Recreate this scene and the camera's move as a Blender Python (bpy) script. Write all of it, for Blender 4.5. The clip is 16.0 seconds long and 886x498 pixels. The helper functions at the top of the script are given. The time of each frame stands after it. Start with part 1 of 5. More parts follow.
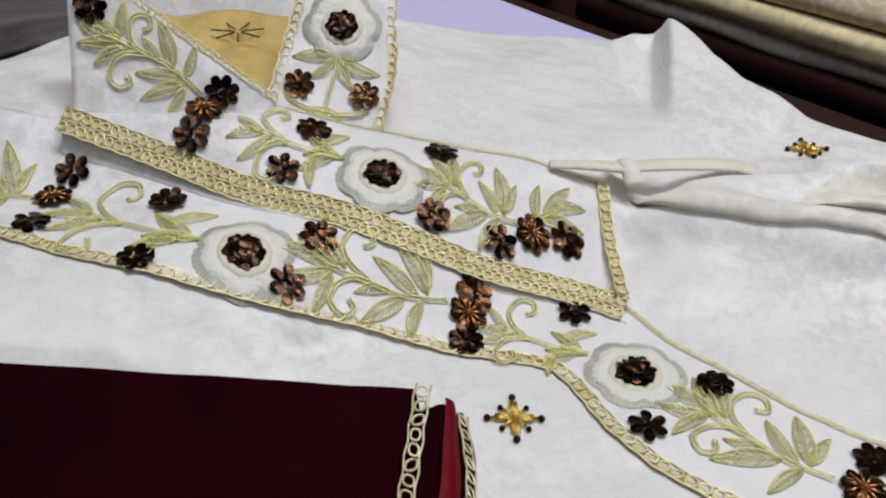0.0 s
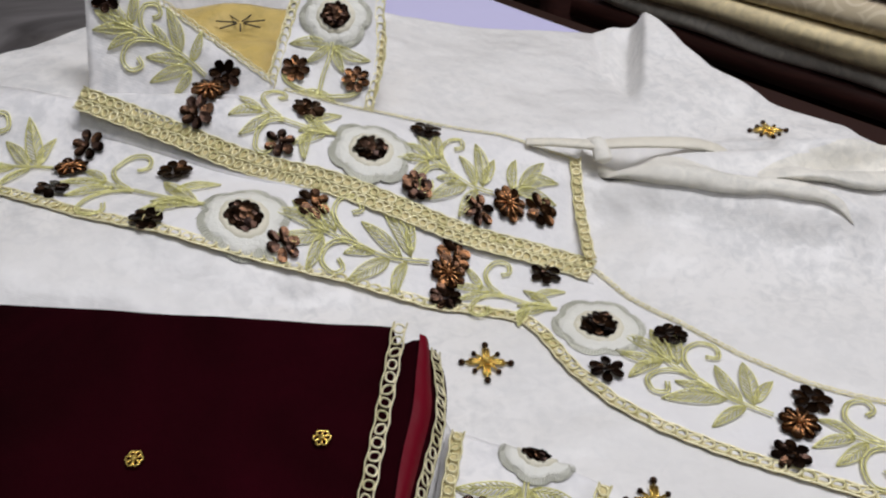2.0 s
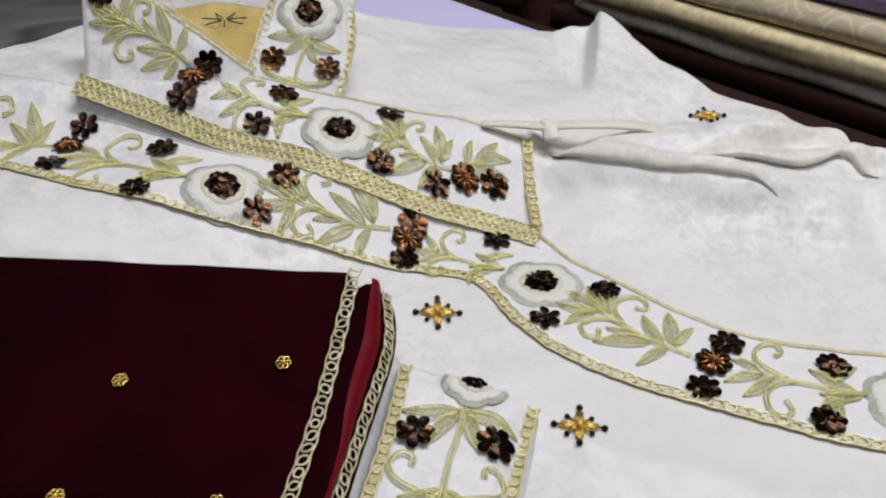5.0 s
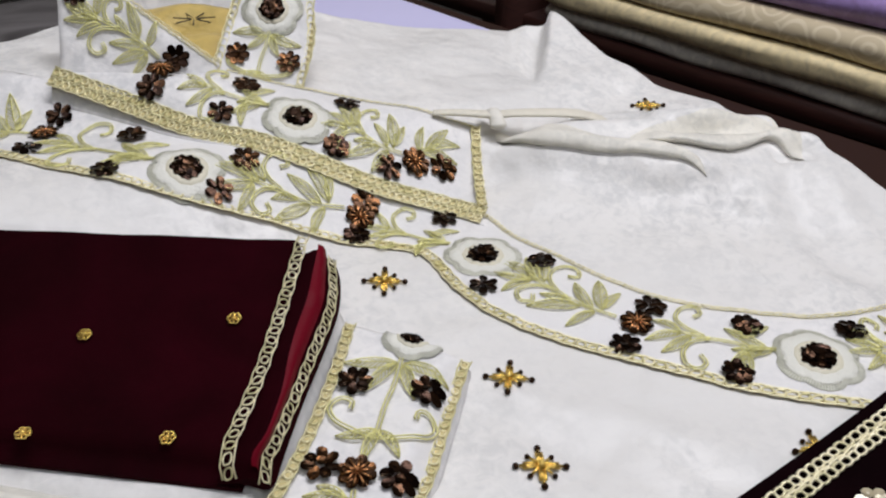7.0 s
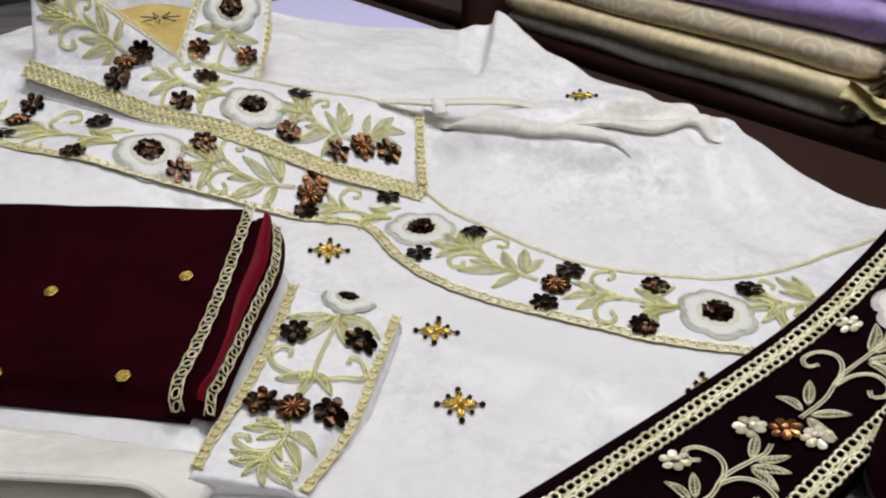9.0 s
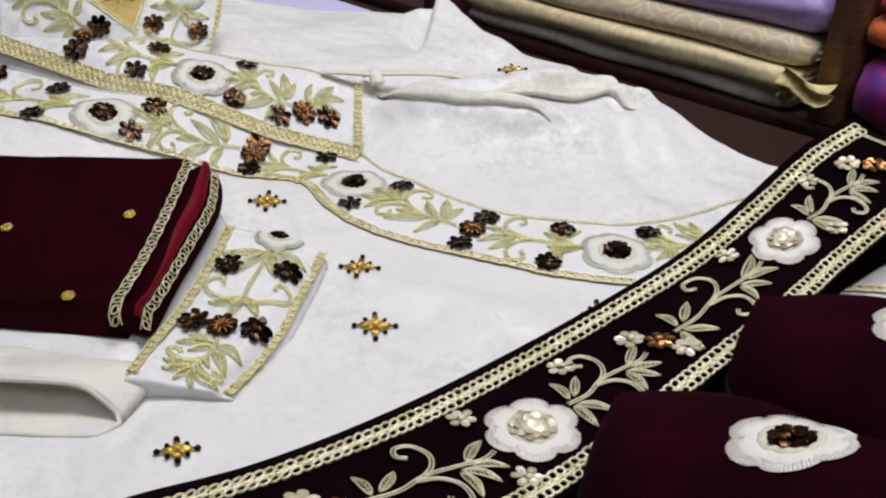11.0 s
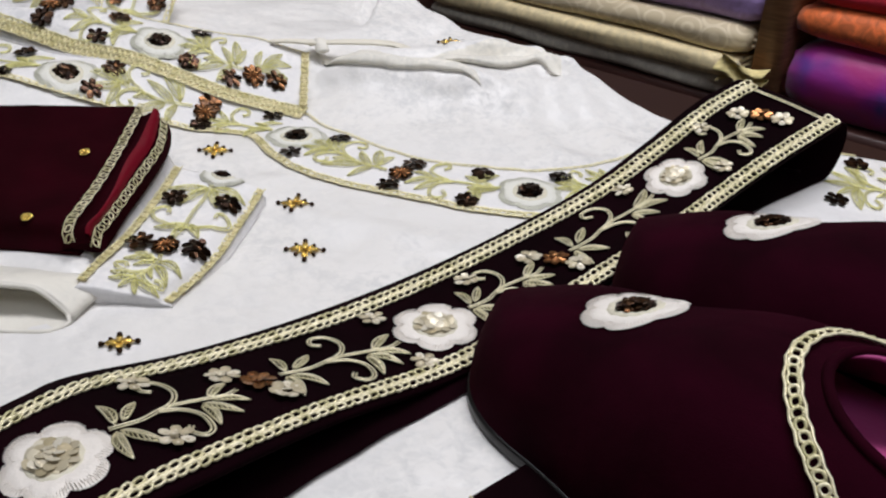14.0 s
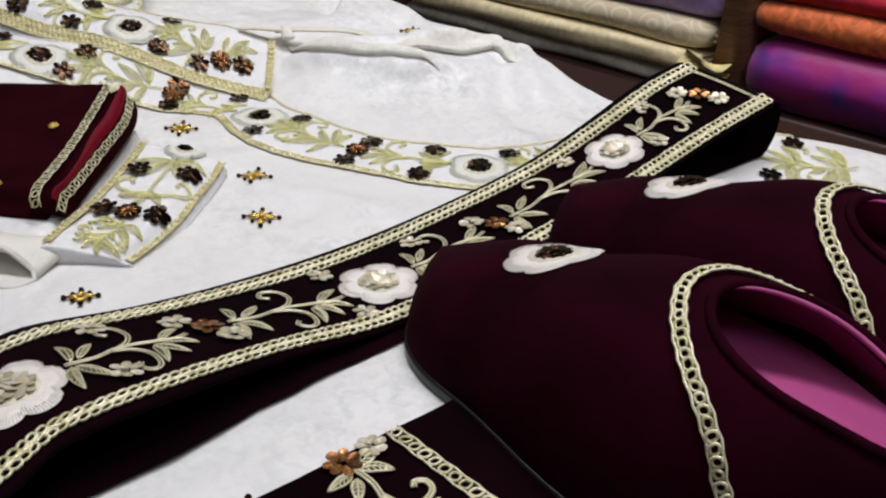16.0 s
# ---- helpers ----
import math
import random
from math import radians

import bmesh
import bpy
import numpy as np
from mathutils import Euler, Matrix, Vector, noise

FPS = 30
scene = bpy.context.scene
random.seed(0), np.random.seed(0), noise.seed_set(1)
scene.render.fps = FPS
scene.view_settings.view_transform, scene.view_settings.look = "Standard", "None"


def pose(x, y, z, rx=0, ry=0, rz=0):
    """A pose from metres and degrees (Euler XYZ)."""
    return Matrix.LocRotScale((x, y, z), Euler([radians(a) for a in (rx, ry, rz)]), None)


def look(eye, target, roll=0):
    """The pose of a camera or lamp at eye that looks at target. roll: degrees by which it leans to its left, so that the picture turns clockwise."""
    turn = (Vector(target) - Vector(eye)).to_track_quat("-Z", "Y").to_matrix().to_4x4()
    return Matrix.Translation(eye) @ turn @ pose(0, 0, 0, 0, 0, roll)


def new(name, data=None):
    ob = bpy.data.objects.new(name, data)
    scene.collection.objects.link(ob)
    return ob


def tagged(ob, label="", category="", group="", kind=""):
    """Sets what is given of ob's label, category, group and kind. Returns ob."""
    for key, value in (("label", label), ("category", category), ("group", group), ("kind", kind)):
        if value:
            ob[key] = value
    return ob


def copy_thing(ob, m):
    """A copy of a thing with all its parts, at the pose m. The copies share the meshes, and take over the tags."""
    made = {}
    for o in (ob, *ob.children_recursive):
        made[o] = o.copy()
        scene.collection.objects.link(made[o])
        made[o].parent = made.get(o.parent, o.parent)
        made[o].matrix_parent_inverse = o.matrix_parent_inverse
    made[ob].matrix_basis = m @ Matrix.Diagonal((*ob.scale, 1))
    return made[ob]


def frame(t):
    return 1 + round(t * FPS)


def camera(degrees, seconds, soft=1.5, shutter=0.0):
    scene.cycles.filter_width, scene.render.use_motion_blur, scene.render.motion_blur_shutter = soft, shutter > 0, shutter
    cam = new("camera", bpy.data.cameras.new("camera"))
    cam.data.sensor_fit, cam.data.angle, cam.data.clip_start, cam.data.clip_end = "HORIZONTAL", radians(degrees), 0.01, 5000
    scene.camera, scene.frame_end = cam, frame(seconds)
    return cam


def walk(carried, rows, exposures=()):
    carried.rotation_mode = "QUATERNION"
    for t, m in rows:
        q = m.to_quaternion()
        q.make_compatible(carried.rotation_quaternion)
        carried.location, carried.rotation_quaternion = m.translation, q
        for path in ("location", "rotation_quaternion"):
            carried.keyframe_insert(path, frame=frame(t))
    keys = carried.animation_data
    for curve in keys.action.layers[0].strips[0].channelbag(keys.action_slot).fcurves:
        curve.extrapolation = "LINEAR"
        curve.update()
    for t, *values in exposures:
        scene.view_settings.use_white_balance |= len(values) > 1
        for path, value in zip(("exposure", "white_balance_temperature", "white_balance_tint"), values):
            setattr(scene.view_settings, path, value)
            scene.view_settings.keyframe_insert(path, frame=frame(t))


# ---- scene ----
cam = camera(51.5, 16.0, 2.2)
METRES, EYE, TILT, LEAN, TURN = 0.4, 0.2428, -34.12, -2.72, 0.0
ROWS = [
    (0.0, 0.0, 0.0, 0.0, 0.0, 0.0, -0.0),
    (0.5, 0.0067, -0.0306, -0.0146, 0.14, 0.18, -0.01),
    (1.0, 0.0127, -0.0478, -0.024, 0.28, 0.31, -0.03),
    (1.5, 0.0208, -0.0735, -0.0393, 0.34, 0.52, -0.05),
    (2.0, 0.0296, -0.0929, -0.0518, 0.48, 0.7, -0.03),
    (2.5, 0.0408, -0.1157, -0.0666, 0.59, 0.92, -0.0),
    (3.0, 0.048, -0.1321, -0.0765, 0.58, 1.06, 0.0),
    (5.5, 0.0985, -0.2277, -0.1348, 0.57, 2.23, 0.28),
    (6.0, 0.1145, -0.2485, -0.1503, 0.51, 2.52, 0.39),
    (6.5, 0.1268, -0.2637, -0.1605, 0.45, 2.68, 0.48),
    (7.0, 0.1443, -0.2889, -0.1761, 0.28, 2.93, 0.62),
    (7.5, 0.1591, -0.3118, -0.1888, 0.13, 3.14, 0.74),
    (8.0, 0.1765, -0.3427, -0.2057, -0.1, 3.37, 0.87),
    (8.5, 0.1896, -0.364, -0.2187, -0.21, 3.54, 0.95),
    (9.0, 0.2104, -0.3977, -0.2404, -0.43, 3.77, 1.09),
    (11.5, 0.3088, -0.5279, -0.3605, -1.25, 4.65, 1.48),
    (12.0, 0.3201, -0.5475, -0.3779, -1.37, 4.79, 1.52),
    (12.5, 0.3409, -0.5796, -0.4079, -1.59, 5.03, 1.56),
    (13.0, 0.3524, -0.5969, -0.4254, -1.7, 5.16, 1.57),
    (13.5, 0.3682, -0.6204, -0.4526, -1.86, 5.33, 1.6),
    (14.0, 0.3785, -0.6355, -0.4702, -1.96, 5.45, 1.63),
    (14.5, 0.3931, -0.6574, -0.494, -2.11, 5.62, 1.64),
    (15.0, 0.4035, -0.6708, -0.5079, -2.18, 5.73, 1.66),
    (15.5, 0.424, -0.694, -0.5288, -2.33, 5.92, 1.68),
    (16.0, 0.4367, -0.7058, -0.5395, -2.45, 6.0, 1.7),
]
walk(cam, [(t, pose(0, 0, EYE, TILT, LEAN, TURN) @ pose(METRES * x, METRES * y, METRES * z, 90 + pitch, roll, yaw)) for t, x, y, z, yaw, pitch, roll in ROWS],
     [(0.0, -0.34), (3.0, -0.31), (6.0, -0.25), (9.0, -0.18), (16.0, -0.09)])

# ---------------------------------------------------------------- light
world = bpy.data.worlds.new("shop_air")
scene.world = world
world.use_nodes = True
world.node_tree.nodes["Background"].inputs[0].default_value = (0.80, 0.84, 0.92, 1)
world.node_tree.nodes["Background"].inputs[1].default_value = 0.12


def panel_light(name, at, aim, size, watts, colour):
    data = bpy.data.lights.new(name, "AREA")
    data.shape, data.size, data.size_y, data.energy, data.color = "RECTANGLE", size[0], size[1], watts, colour
    ob = new(name, data)
    ob.matrix_world = look(at, aim)
    return ob


LAMP_Z = 1.75
panel_light("unseen_overhead_lamp", (-0.45, 0.35, LAMP_Z), (0.0, 0.25, 0), (1.2, 0.6), 5.3, (0.888, 0.918, 1.0))
panel_light("unseen_overhead_lamp", (0.45, -1.2, LAMP_Z), (0.2, 0.1, 0), (1.2, 0.6), 9.2, (0.885, 0.915, 1.0))
# unseen fill added over the aisle to brighten the shelf fronts
panel_light("unseen_overhead_lamp", (0.50, 0.26, LAMP_Z), (0.72, 0.85, -0.1), (1.2, 0.4), 31.0, (0.955, 0.95, 1.0))
panel_light("spot_lamp", (-0.25, 1.9, 1.3), (0.0, 0.3, 0), (0.12, 0.12), 2, (1.0, 0.86, 0.68))


# ---------------------------------------------------------------- materials
def mat(name, colour, rough=0.6, metal=0.0, sheen=0.0, sheen_tint=(1, 1, 1), spec=0.5):
    m = bpy.data.materials.new(name)
    m.use_nodes = True
    b = m.node_tree.nodes["Principled BSDF"]
    b.inputs["Base Color"].default_value = (*colour, 1)
    b.inputs["Roughness"].default_value = rough
    b.inputs["Metallic"].default_value = metal
    b.inputs["Specular IOR Level"].default_value = spec
    if sheen:
        b.inputs["Sheen Weight"].default_value = sheen
        b.inputs["Sheen Roughness"].default_value = 0.35
        b.inputs["Sheen Tint"].default_value = (*sheen_tint, 1)
    return m


def node(m, kind, **sets):
    n = m.node_tree.nodes.new(kind)
    for k, v in sets.items():
        n.inputs[k.replace("_", " ")].default_value = v
    return n


def link(m, a, b):
    m.node_tree.links.new(a, b)


def bsdf(m):
    return m.node_tree.nodes["Principled BSDF"]


def coords(m):
    return m.node_tree.nodes.new("ShaderNodeTexCoord").outputs["Object"]


def ramp(m, src, stops):
    r = m.node_tree.nodes.new("ShaderNodeValToRGB")
    el = r.color_ramp.elements
    while len(el) < len(stops):
        el.new(0.5)
    for e, (p, c) in zip(el, stops):
        e.position, e.color = p, (*c, 1) if len(c) == 3 else c
    link(m, src, r.inputs[0])
    return r.outputs[0]


def grey(v):
    return (v, v, v)


def bump(m, src, strength, dist, below=None):
    b = node(m, "ShaderNodeBump", Strength=strength, Distance=dist)
    link(m, src, b.inputs["Height"])
    if below is not None:
        link(m, below, b.inputs["Normal"])
    link(m, b.outputs[0], bsdf(m).inputs["Normal"])
    return b.outputs[0]


def noise_of(m, scale, detail=3.0, rough=0.55, co=None, distortion=0.0):
    n = node(m, "ShaderNodeTexNoise", Scale=scale, Detail=detail, Roughness=rough, Distortion=distortion)
    link(m, co or coords(m), n.inputs["Vector"])
    return n.outputs["Fac"]


def silk(name, tone, damask=1.0):
    """Raw-silk jacquard: figure with satin sheen painted in as grey mottling, slubs and weave."""
    m = mat(name, tone, 0.5, sheen=0.25)
    co = coords(m)
    big = noise_of(m, 24, 3, 0.55, co, 1.0)
    fine = noise_of(m, 160, 3, 0.6, co, 0.6)
    mix = node(m, "ShaderNodeMath")
    mix.operation = "MULTIPLY_ADD"
    link(m, big, mix.inputs[0])
    mix.inputs[1].default_value = 0.8
    link(m, fine, mix.inputs[2])
    patch = ramp(m, noise_of(m, 7, 2, 0.5, co, 0.3), [(0.36, grey(0)), (0.58, grey(1))])
    ink = ramp(m, mix.outputs[0], [(0.70, grey(0)), (1.0, grey(1))])
    join = m.node_tree.nodes.new("ShaderNodeMix")
    join.data_type = "RGBA"
    link(m, patch, join.inputs["Factor"])
    join.inputs[6].default_value = (0.72, 0.72, 0.72, 1)
    link(m, ink, join.inputs[7])
    figure = join.outputs[2]
    # the figure's low tone also carries the grey of the satin sheen
    lo = tuple(c * (0.81, 0.82, 0.83)[k] for k, c in enumerate(tone))
    c = ramp(m, figure, [(0.0, lo), (1.0, tone)])
    link(m, c, bsdf(m).inputs["Base Color"])
    r = ramp(m, figure, [(0.0, grey(0.62)), (1.0, grey(0.62 - 0.26 * damask))])
    link(m, r, bsdf(m).inputs["Roughness"])
    n0 = bump(m, noise_of(m, 17, 2, 0.5, co, 0.2), 0.5, 0.018)
    n1 = bump(m, noise_of(m, 52, 3, 0.55, co, 0.1), 0.36, 0.005, n0)
    n2 = bump(m, figure, 0.12 * damask, 0.0006, n1)
    w = node(m, "ShaderNodeTexWave", Scale=420.0, Distortion=4.0, Detail=2.0)
    w.bands_direction = "Y"
    link(m, co, w.inputs["Vector"])
    bump(m, w.outputs["Fac"], 0.10, 0.0004, n2)
    return m


def velvet(name, deep, tint, glow=0.7, wide=False):
    m = mat(name, deep, 0.9, sheen=glow, sheen_tint=tint, spec=0.04)
    co = coords(m)
    nap = noise_of(m, 18, 4, 0.6, co, 0.8)
    both = node(m, "ShaderNodeMath")
    both.operation = "MULTIPLY_ADD"
    link(m, noise_of(m, 8, 3, 0.5, co, 0.5), both.inputs[0])
    both.inputs[1].default_value = 0.65
    less = node(m, "ShaderNodeMath")
    less.operation = "MULTIPLY"
    link(m, nap, less.inputs[0])
    less.inputs[1].default_value = 0.35
    link(m, less.outputs[0], both.inputs[2])
    c = ramp(m, both.outputs[0], [(0.36, tuple(x * (0.25 if wide else 0.4) for x in deep)), (0.64, tuple(x * (1.9 if wide else 1.3) for x in deep))])
    link(m, c, bsdf(m).inputs["Base Color"])
    n1 = bump(m, noise_of(m, 30, 3, 0.5, co), 0.35, 0.004)
    bump(m, noise_of(m, 1400, 2, 0.6, co), 0.3, 0.0006, n1)
    return m


def metal_thread(name, tone, rough=0.38, metal=0.85, grain=1500, vary=0.72):
    """Couched metal thread: every cord a little lighter or darker, with a fine grain."""
    m = mat(name, tone, rough, metal)
    co = coords(m)
    add = node(m, "ShaderNodeMath")
    add.operation = "MULTIPLY_ADD"
    link(m, noise_of(m, 260, 3, 0.6, co), add.inputs[0])
    add.inputs[1].default_value = 0.5
    g = m.node_tree.nodes.new("ShaderNodeNewGeometry")
    half = node(m, "ShaderNodeMath")
    half.operation = "MULTIPLY"
    link(m, g.outputs["Random Per Island"], half.inputs[0])
    half.inputs[1].default_value = 0.6
    link(m, half.outputs[0], add.inputs[2])
    c = ramp(m, add.outputs[0], [(0.2, tuple(x * vary * (1.0, 1.0, 0.75)[k] for k, x in enumerate(tone))), (0.75, tone)])
    link(m, c, bsdf(m).inputs["Base Color"])
    bump(m, noise_of(m, grain, 2, 0.5, co), 0.6, 0.0006)
    return m


def sequin(name, dark, bright, rough=0.2):
    m = mat(name, dark, rough, 0.9 if dark[0] < 0.4 else 0.25)
    g = m.node_tree.nodes.new("ShaderNodeNewGeometry")
    c = ramp(m, g.outputs["Random Per Island"], [(0.0, dark), (0.6, tuple((a + b) / 2 for a, b in zip(dark, bright))), (1.0, bright)])
    link(m, c, bsdf(m).inputs["Base Color"])
    bump(m, noise_of(m, 700, 2), 0.3, 0.0005)
    return m


SILK = silk("ivory_silk", (0.82, 0.80, 0.775))
# WARM: cream tie silk, with the warm shading of folds put into the colour
WARM = silk("warm_silk", (0.82, 0.785, 0.70), 0.5)
BAND = silk("band_silk", (0.83, 0.81, 0.80), 0.5)
CREAM = silk("cream_silk", (0.80, 0.75, 0.63), 0.3)
YELLOW = silk("yellow_lining", (0.58, 0.42, 0.12), 0.2)
VELVET = velvet("maroon_velvet", (0.018, 0.0004, 0.0025), (0.60, 0.005, 0.04), 0.04)
PLUM = velvet("plum_velvet", (0.0055, 0.0004, 0.0018), (0.35, 0.01, 0.06), 0.01)
SHOE = velvet("shoe_velvet", (0.0140, 0.0004, 0.0036), (0.45, 0.005, 0.06), 0.03, True)
RED = mat("red_satin", (0.135, 0.0018, 0.010), 0.5, spec=0.1)
bump(RED, noise_of(RED, 60, 3), 0.3, 0.004)
MAGENTA = mat("magenta_satin", (0.42, 0.062, 0.21), 0.55, sheen=0.15, sheen_tint=(0.9, 0.3, 0.6))
bump(MAGENTA, noise_of(MAGENTA, 70, 4), 0.3, 0.003)
# same magenta satin, darkened in colour for the shade inside the slipper
LINING = mat("shaded_magenta_satin", (0.26, 0.034, 0.13), 0.5, spec=0.2)
bump(LINING, noise_of(LINING, 70, 4), 0.3, 0.003)
ZARI = metal_thread("green_gold_thread", (0.92, 0.88, 0.42), 0.38, 0.25, vary=0.56)
GOLD = metal_thread("gold_trim", (0.93, 0.86, 0.56), 0.38, 0.25)
PALE = metal_thread("pale_gold_trim", (0.92, 0.85, 0.60), 0.36, 0.3, vary=0.6)
TAPE = metal_thread("dull_gold_tape", (0.68, 0.58, 0.31), 0.6, 0.1)
IVORY = metal_thread("ivory_gold_thread", (0.90, 0.83, 0.62), 0.36, 0.35, vary=0.62)
BULLION = metal_thread("bright_gold_bugle", (0.86, 0.60, 0.17), 0.25, 0.95)
DARKSEQ = sequin("brown_sequin", (0.010, 0.005, 0.004), (0.062, 0.029, 0.013), 0.18)
COPSEQ = sequin("copper_sequin", (0.014, 0.007, 0.004), (0.115, 0.050, 0.018), 0.20)
PEARLSEQ = sequin("pearl_sequin", (0.46, 0.39, 0.24), (0.88, 0.83, 0.70), 0.36)
AMBER = sequin("amber_sequin", (0.22, 0.09, 0.035), (0.55, 0.27, 0.11), 0.25)
ORGANZA = mat("grey_organza", (0.56, 0.56, 0.46), 0.5, sheen=0.2)
VEIL = mat("ivory_organza", (0.74, 0.73, 0.66), 0.5, sheen=0.2)
bump(VEIL, noise_of(VEIL, 260, 3), 0.6, 0.0016)
bump(ORGANZA, noise_of(ORGANZA, 500, 3), 0.5, 0.001)
PETAL = mat("ivory_applique", (0.82, 0.77, 0.71), 0.55, sheen=0.4)
bump(PETAL, noise_of(PETAL, 400, 3), 0.5, 0.0012)
# duller tone painted for the shading round a flower's centre
PETAL_SHADE = mat("shaded_applique", (0.70, 0.66, 0.52), 0.55, sheen=0.3)
BLACK = mat("black_leather", (0.012, 0.011, 0.011), 0.35)
bump(BLACK, noise_of(BLACK, 300, 3), 0.2, 0.001)
THREAD = mat("black_thread", (0.02, 0.018, 0.018), 0.8)


def wood(name, tone):
    m = mat(name, tone, 0.45)
    co = coords(m)
    w = node(m, "ShaderNodeTexNoise", Scale=14.0, Detail=5.0, Distortion=1.5)
    mp = node(m, "ShaderNodeMapping", Scale=(1, 1, 12))
    link(m, co, mp.inputs["Vector"])
    link(m, mp.outputs[0], w.inputs["Vector"])
    link(m, ramp(m, w.outputs["Fac"], [(0.3, tuple(c * 0.5 for c in tone)), (0.7, tone)]), bsdf(m).inputs["Base Color"])
    bump(m, w.outputs["Fac"], 0.15, 0.001)
    return m


WOOD = wood("dark_red_wood", (0.055, 0.018, 0.014))
BROWN = wood("brown_wood", (0.34, 0.16, 0.08))
SHEET = mat("lavender_sheet", (0.62, 0.60, 0.86), 0.5)
bump(SHEET, noise_of(SHEET, 12, 3), 0.2, 0.01)


def plain_cloth(name, tone, rough=0.7, scale=60.0, vary=0.7):
    m = mat(name, tone, rough, sheen=0.3)
    co = coords(m)
    link(m, ramp(m, noise_of(m, scale, 4, 0.6, co, 1.0), [(0.35, tuple(c * vary for c in tone)), (0.65, tone)]), bsdf(m).inputs["Base Color"])
    n1 = bump(m, noise_of(m, 14, 3, 0.5, co), 0.4, 0.012)
    bump(m, noise_of(m, 900, 2, 0.5, co), 0.2, 0.0008, n1)
    return m


def swirl_cloth(name, ground, figure):
    """Brocade with ringed roundels."""
    m = mat(name, ground, 0.6, sheen=0.3)
    co = coords(m)
    v = node(m, "ShaderNodeTexVoronoi", Scale=27.0)
    link(m, co, v.inputs["Vector"])
    s = node(m, "ShaderNodeMath")
    s.operation = "MULTIPLY"
    link(m, v.outputs["Distance"], s.inputs[0])
    s.inputs[1].default_value = 26.0
    si = node(m, "ShaderNodeMath")
    si.operation = "SINE"
    link(m, s.outputs[0], si.inputs[0])
    link(m, ramp(m, si.outputs[0], [(0.35, ground), (0.75, figure)]), bsdf(m).inputs["Base Color"])
    bump(m, noise_of(m, 14, 3, 0.5, co), 0.4, 0.012)
    return m


def tie_dye(name, a, b, c):
    m = mat(name, a, 0.5, sheen=0.4)
    co = coords(m)
    link(m, ramp(m, noise_of(m, 14, 2, 0.5, co, 0.6), [(0.36, a), (0.5, b), (0.64, c)]), bsdf(m).inputs["Base Color"])
    bump(m, noise_of(m, 30, 3, 0.5, co), 0.3, 0.008)
    return m


# ---------------------------------------------------------------- building tools
class Soup:
    """Vertices and faces gathered into one mesh."""

    def __init__(self):
        self.v, self.f = [], []

    def grid(self, pts, rows, cols, closed=False):
        o = len(self.v)
        self.v += [tuple(p) for p in pts]
        for i in range(rows - 1):
            for j in range(cols if closed else cols - 1):
                k = (j + 1) % cols
                self.f.append((o + i * cols + j, o + i * cols + k, o + (i + 1) * cols + k, o + (i + 1) * cols + j))

    def fan(self, ring, tip=None):
        o = len(self.v)
        self.v += [tuple(p) for p in ring]
        n = len(ring)
        if tip is None:
            self.f.append(tuple(range(o, o + n)))
        else:
            self.v.append(tuple(tip))
            self.f += [(o + i, o + (i + 1) % n, o + n) for i in range(n)]

    def tube(self, pts, radius, sides=5, ends=True, up=Vector((0, 0, 1)), flat=1.0):
        pts = [Vector(p) for p in pts]
        n = len(pts)
        rows = []
        for i, p in enumerate(pts):
            d = (pts[min(i + 1, n - 1)] - pts[max(i - 1, 0)]).normalized()
            a = d.cross(up)
            a = a.normalized() if a.length > 1e-6 else d.orthogonal().normalized()
            b = a.cross(d)
            r = radius(i / (n - 1)) if callable(radius) else radius
            for k in range(sides):
                t = 2 * math.pi * k / sides
                rows.append(p + a * (r * math.cos(t)) + b * (r * flat * math.sin(t)))
        o = len(self.v)
        self.grid(rows, n, sides, True)
        if ends:
            self.f.append(tuple(range(o + sides - 1, o - 1, -1)))
            self.f.append(tuple(range(o + (n - 1) * sides, o + n * sides)))

    def ring(self, pts, radius, sides=4):
        """A closed tube through pts."""
        pts = [Vector(p) for p in pts]
        n = len(pts)
        c = sum(pts, Vector()) / n
        up = (pts[0] - c).cross(pts[n // 4] - c).normalized()
        o = len(self.v)
        for i, p in enumerate(pts):
            out = (p - c).normalized()
            for k in range(sides):
                t = 2 * math.pi * k / sides
                self.v.append(tuple(p + out * (radius * math.cos(t)) + up * (radius * math.sin(t))))
        for i in range(n):
            for k in range(sides):
                j, l = (i + 1) % n, (k + 1) % sides
                self.f.append((o + i * sides + k, o + j * sides + k, o + j * sides + l, o + i * sides + l))

    def ball(self, c, r, flat=1.0, segs=8, rings=5, axes=None):
        ax = axes or (Vector((1, 0, 0)), Vector((0, 1, 0)), Vector((0, 0, 1)))
        pts = []
        for i in range(rings + 1):
            t = math.pi * (0.02 + 0.96 * i / rings)
            for k in range(segs):
                p = 2 * math.pi * k / segs
                pts.append(Vector(c) + ax[0] * (r * math.sin(t) * math.cos(p)) + ax[1] * (r * math.sin(t) * math.sin(p)) + ax[2] * (r * flat * math.cos(t)))
        self.grid(pts, rings + 1, segs, True)

    def mesh(self, name, smooth=True):
        me = bpy.data.meshes.new(name)
        me.from_pydata(self.v, [], self.f)
        me.validate()
        if smooth:
            me.polygons.foreach_set("use_smooth", [True] * len(me.polygons))
        return me


def part(name, soup, material, parent=None, label="", smooth=True):
    ob = new(name, soup.mesh(name, smooth))
    ob.data.materials.append(material)
    ob.parent = parent
    if label:
        ob["label"] = label
    return ob


def holder(name):
    ob = new(name)
    ob.empty_display_size = 0.02
    return ob


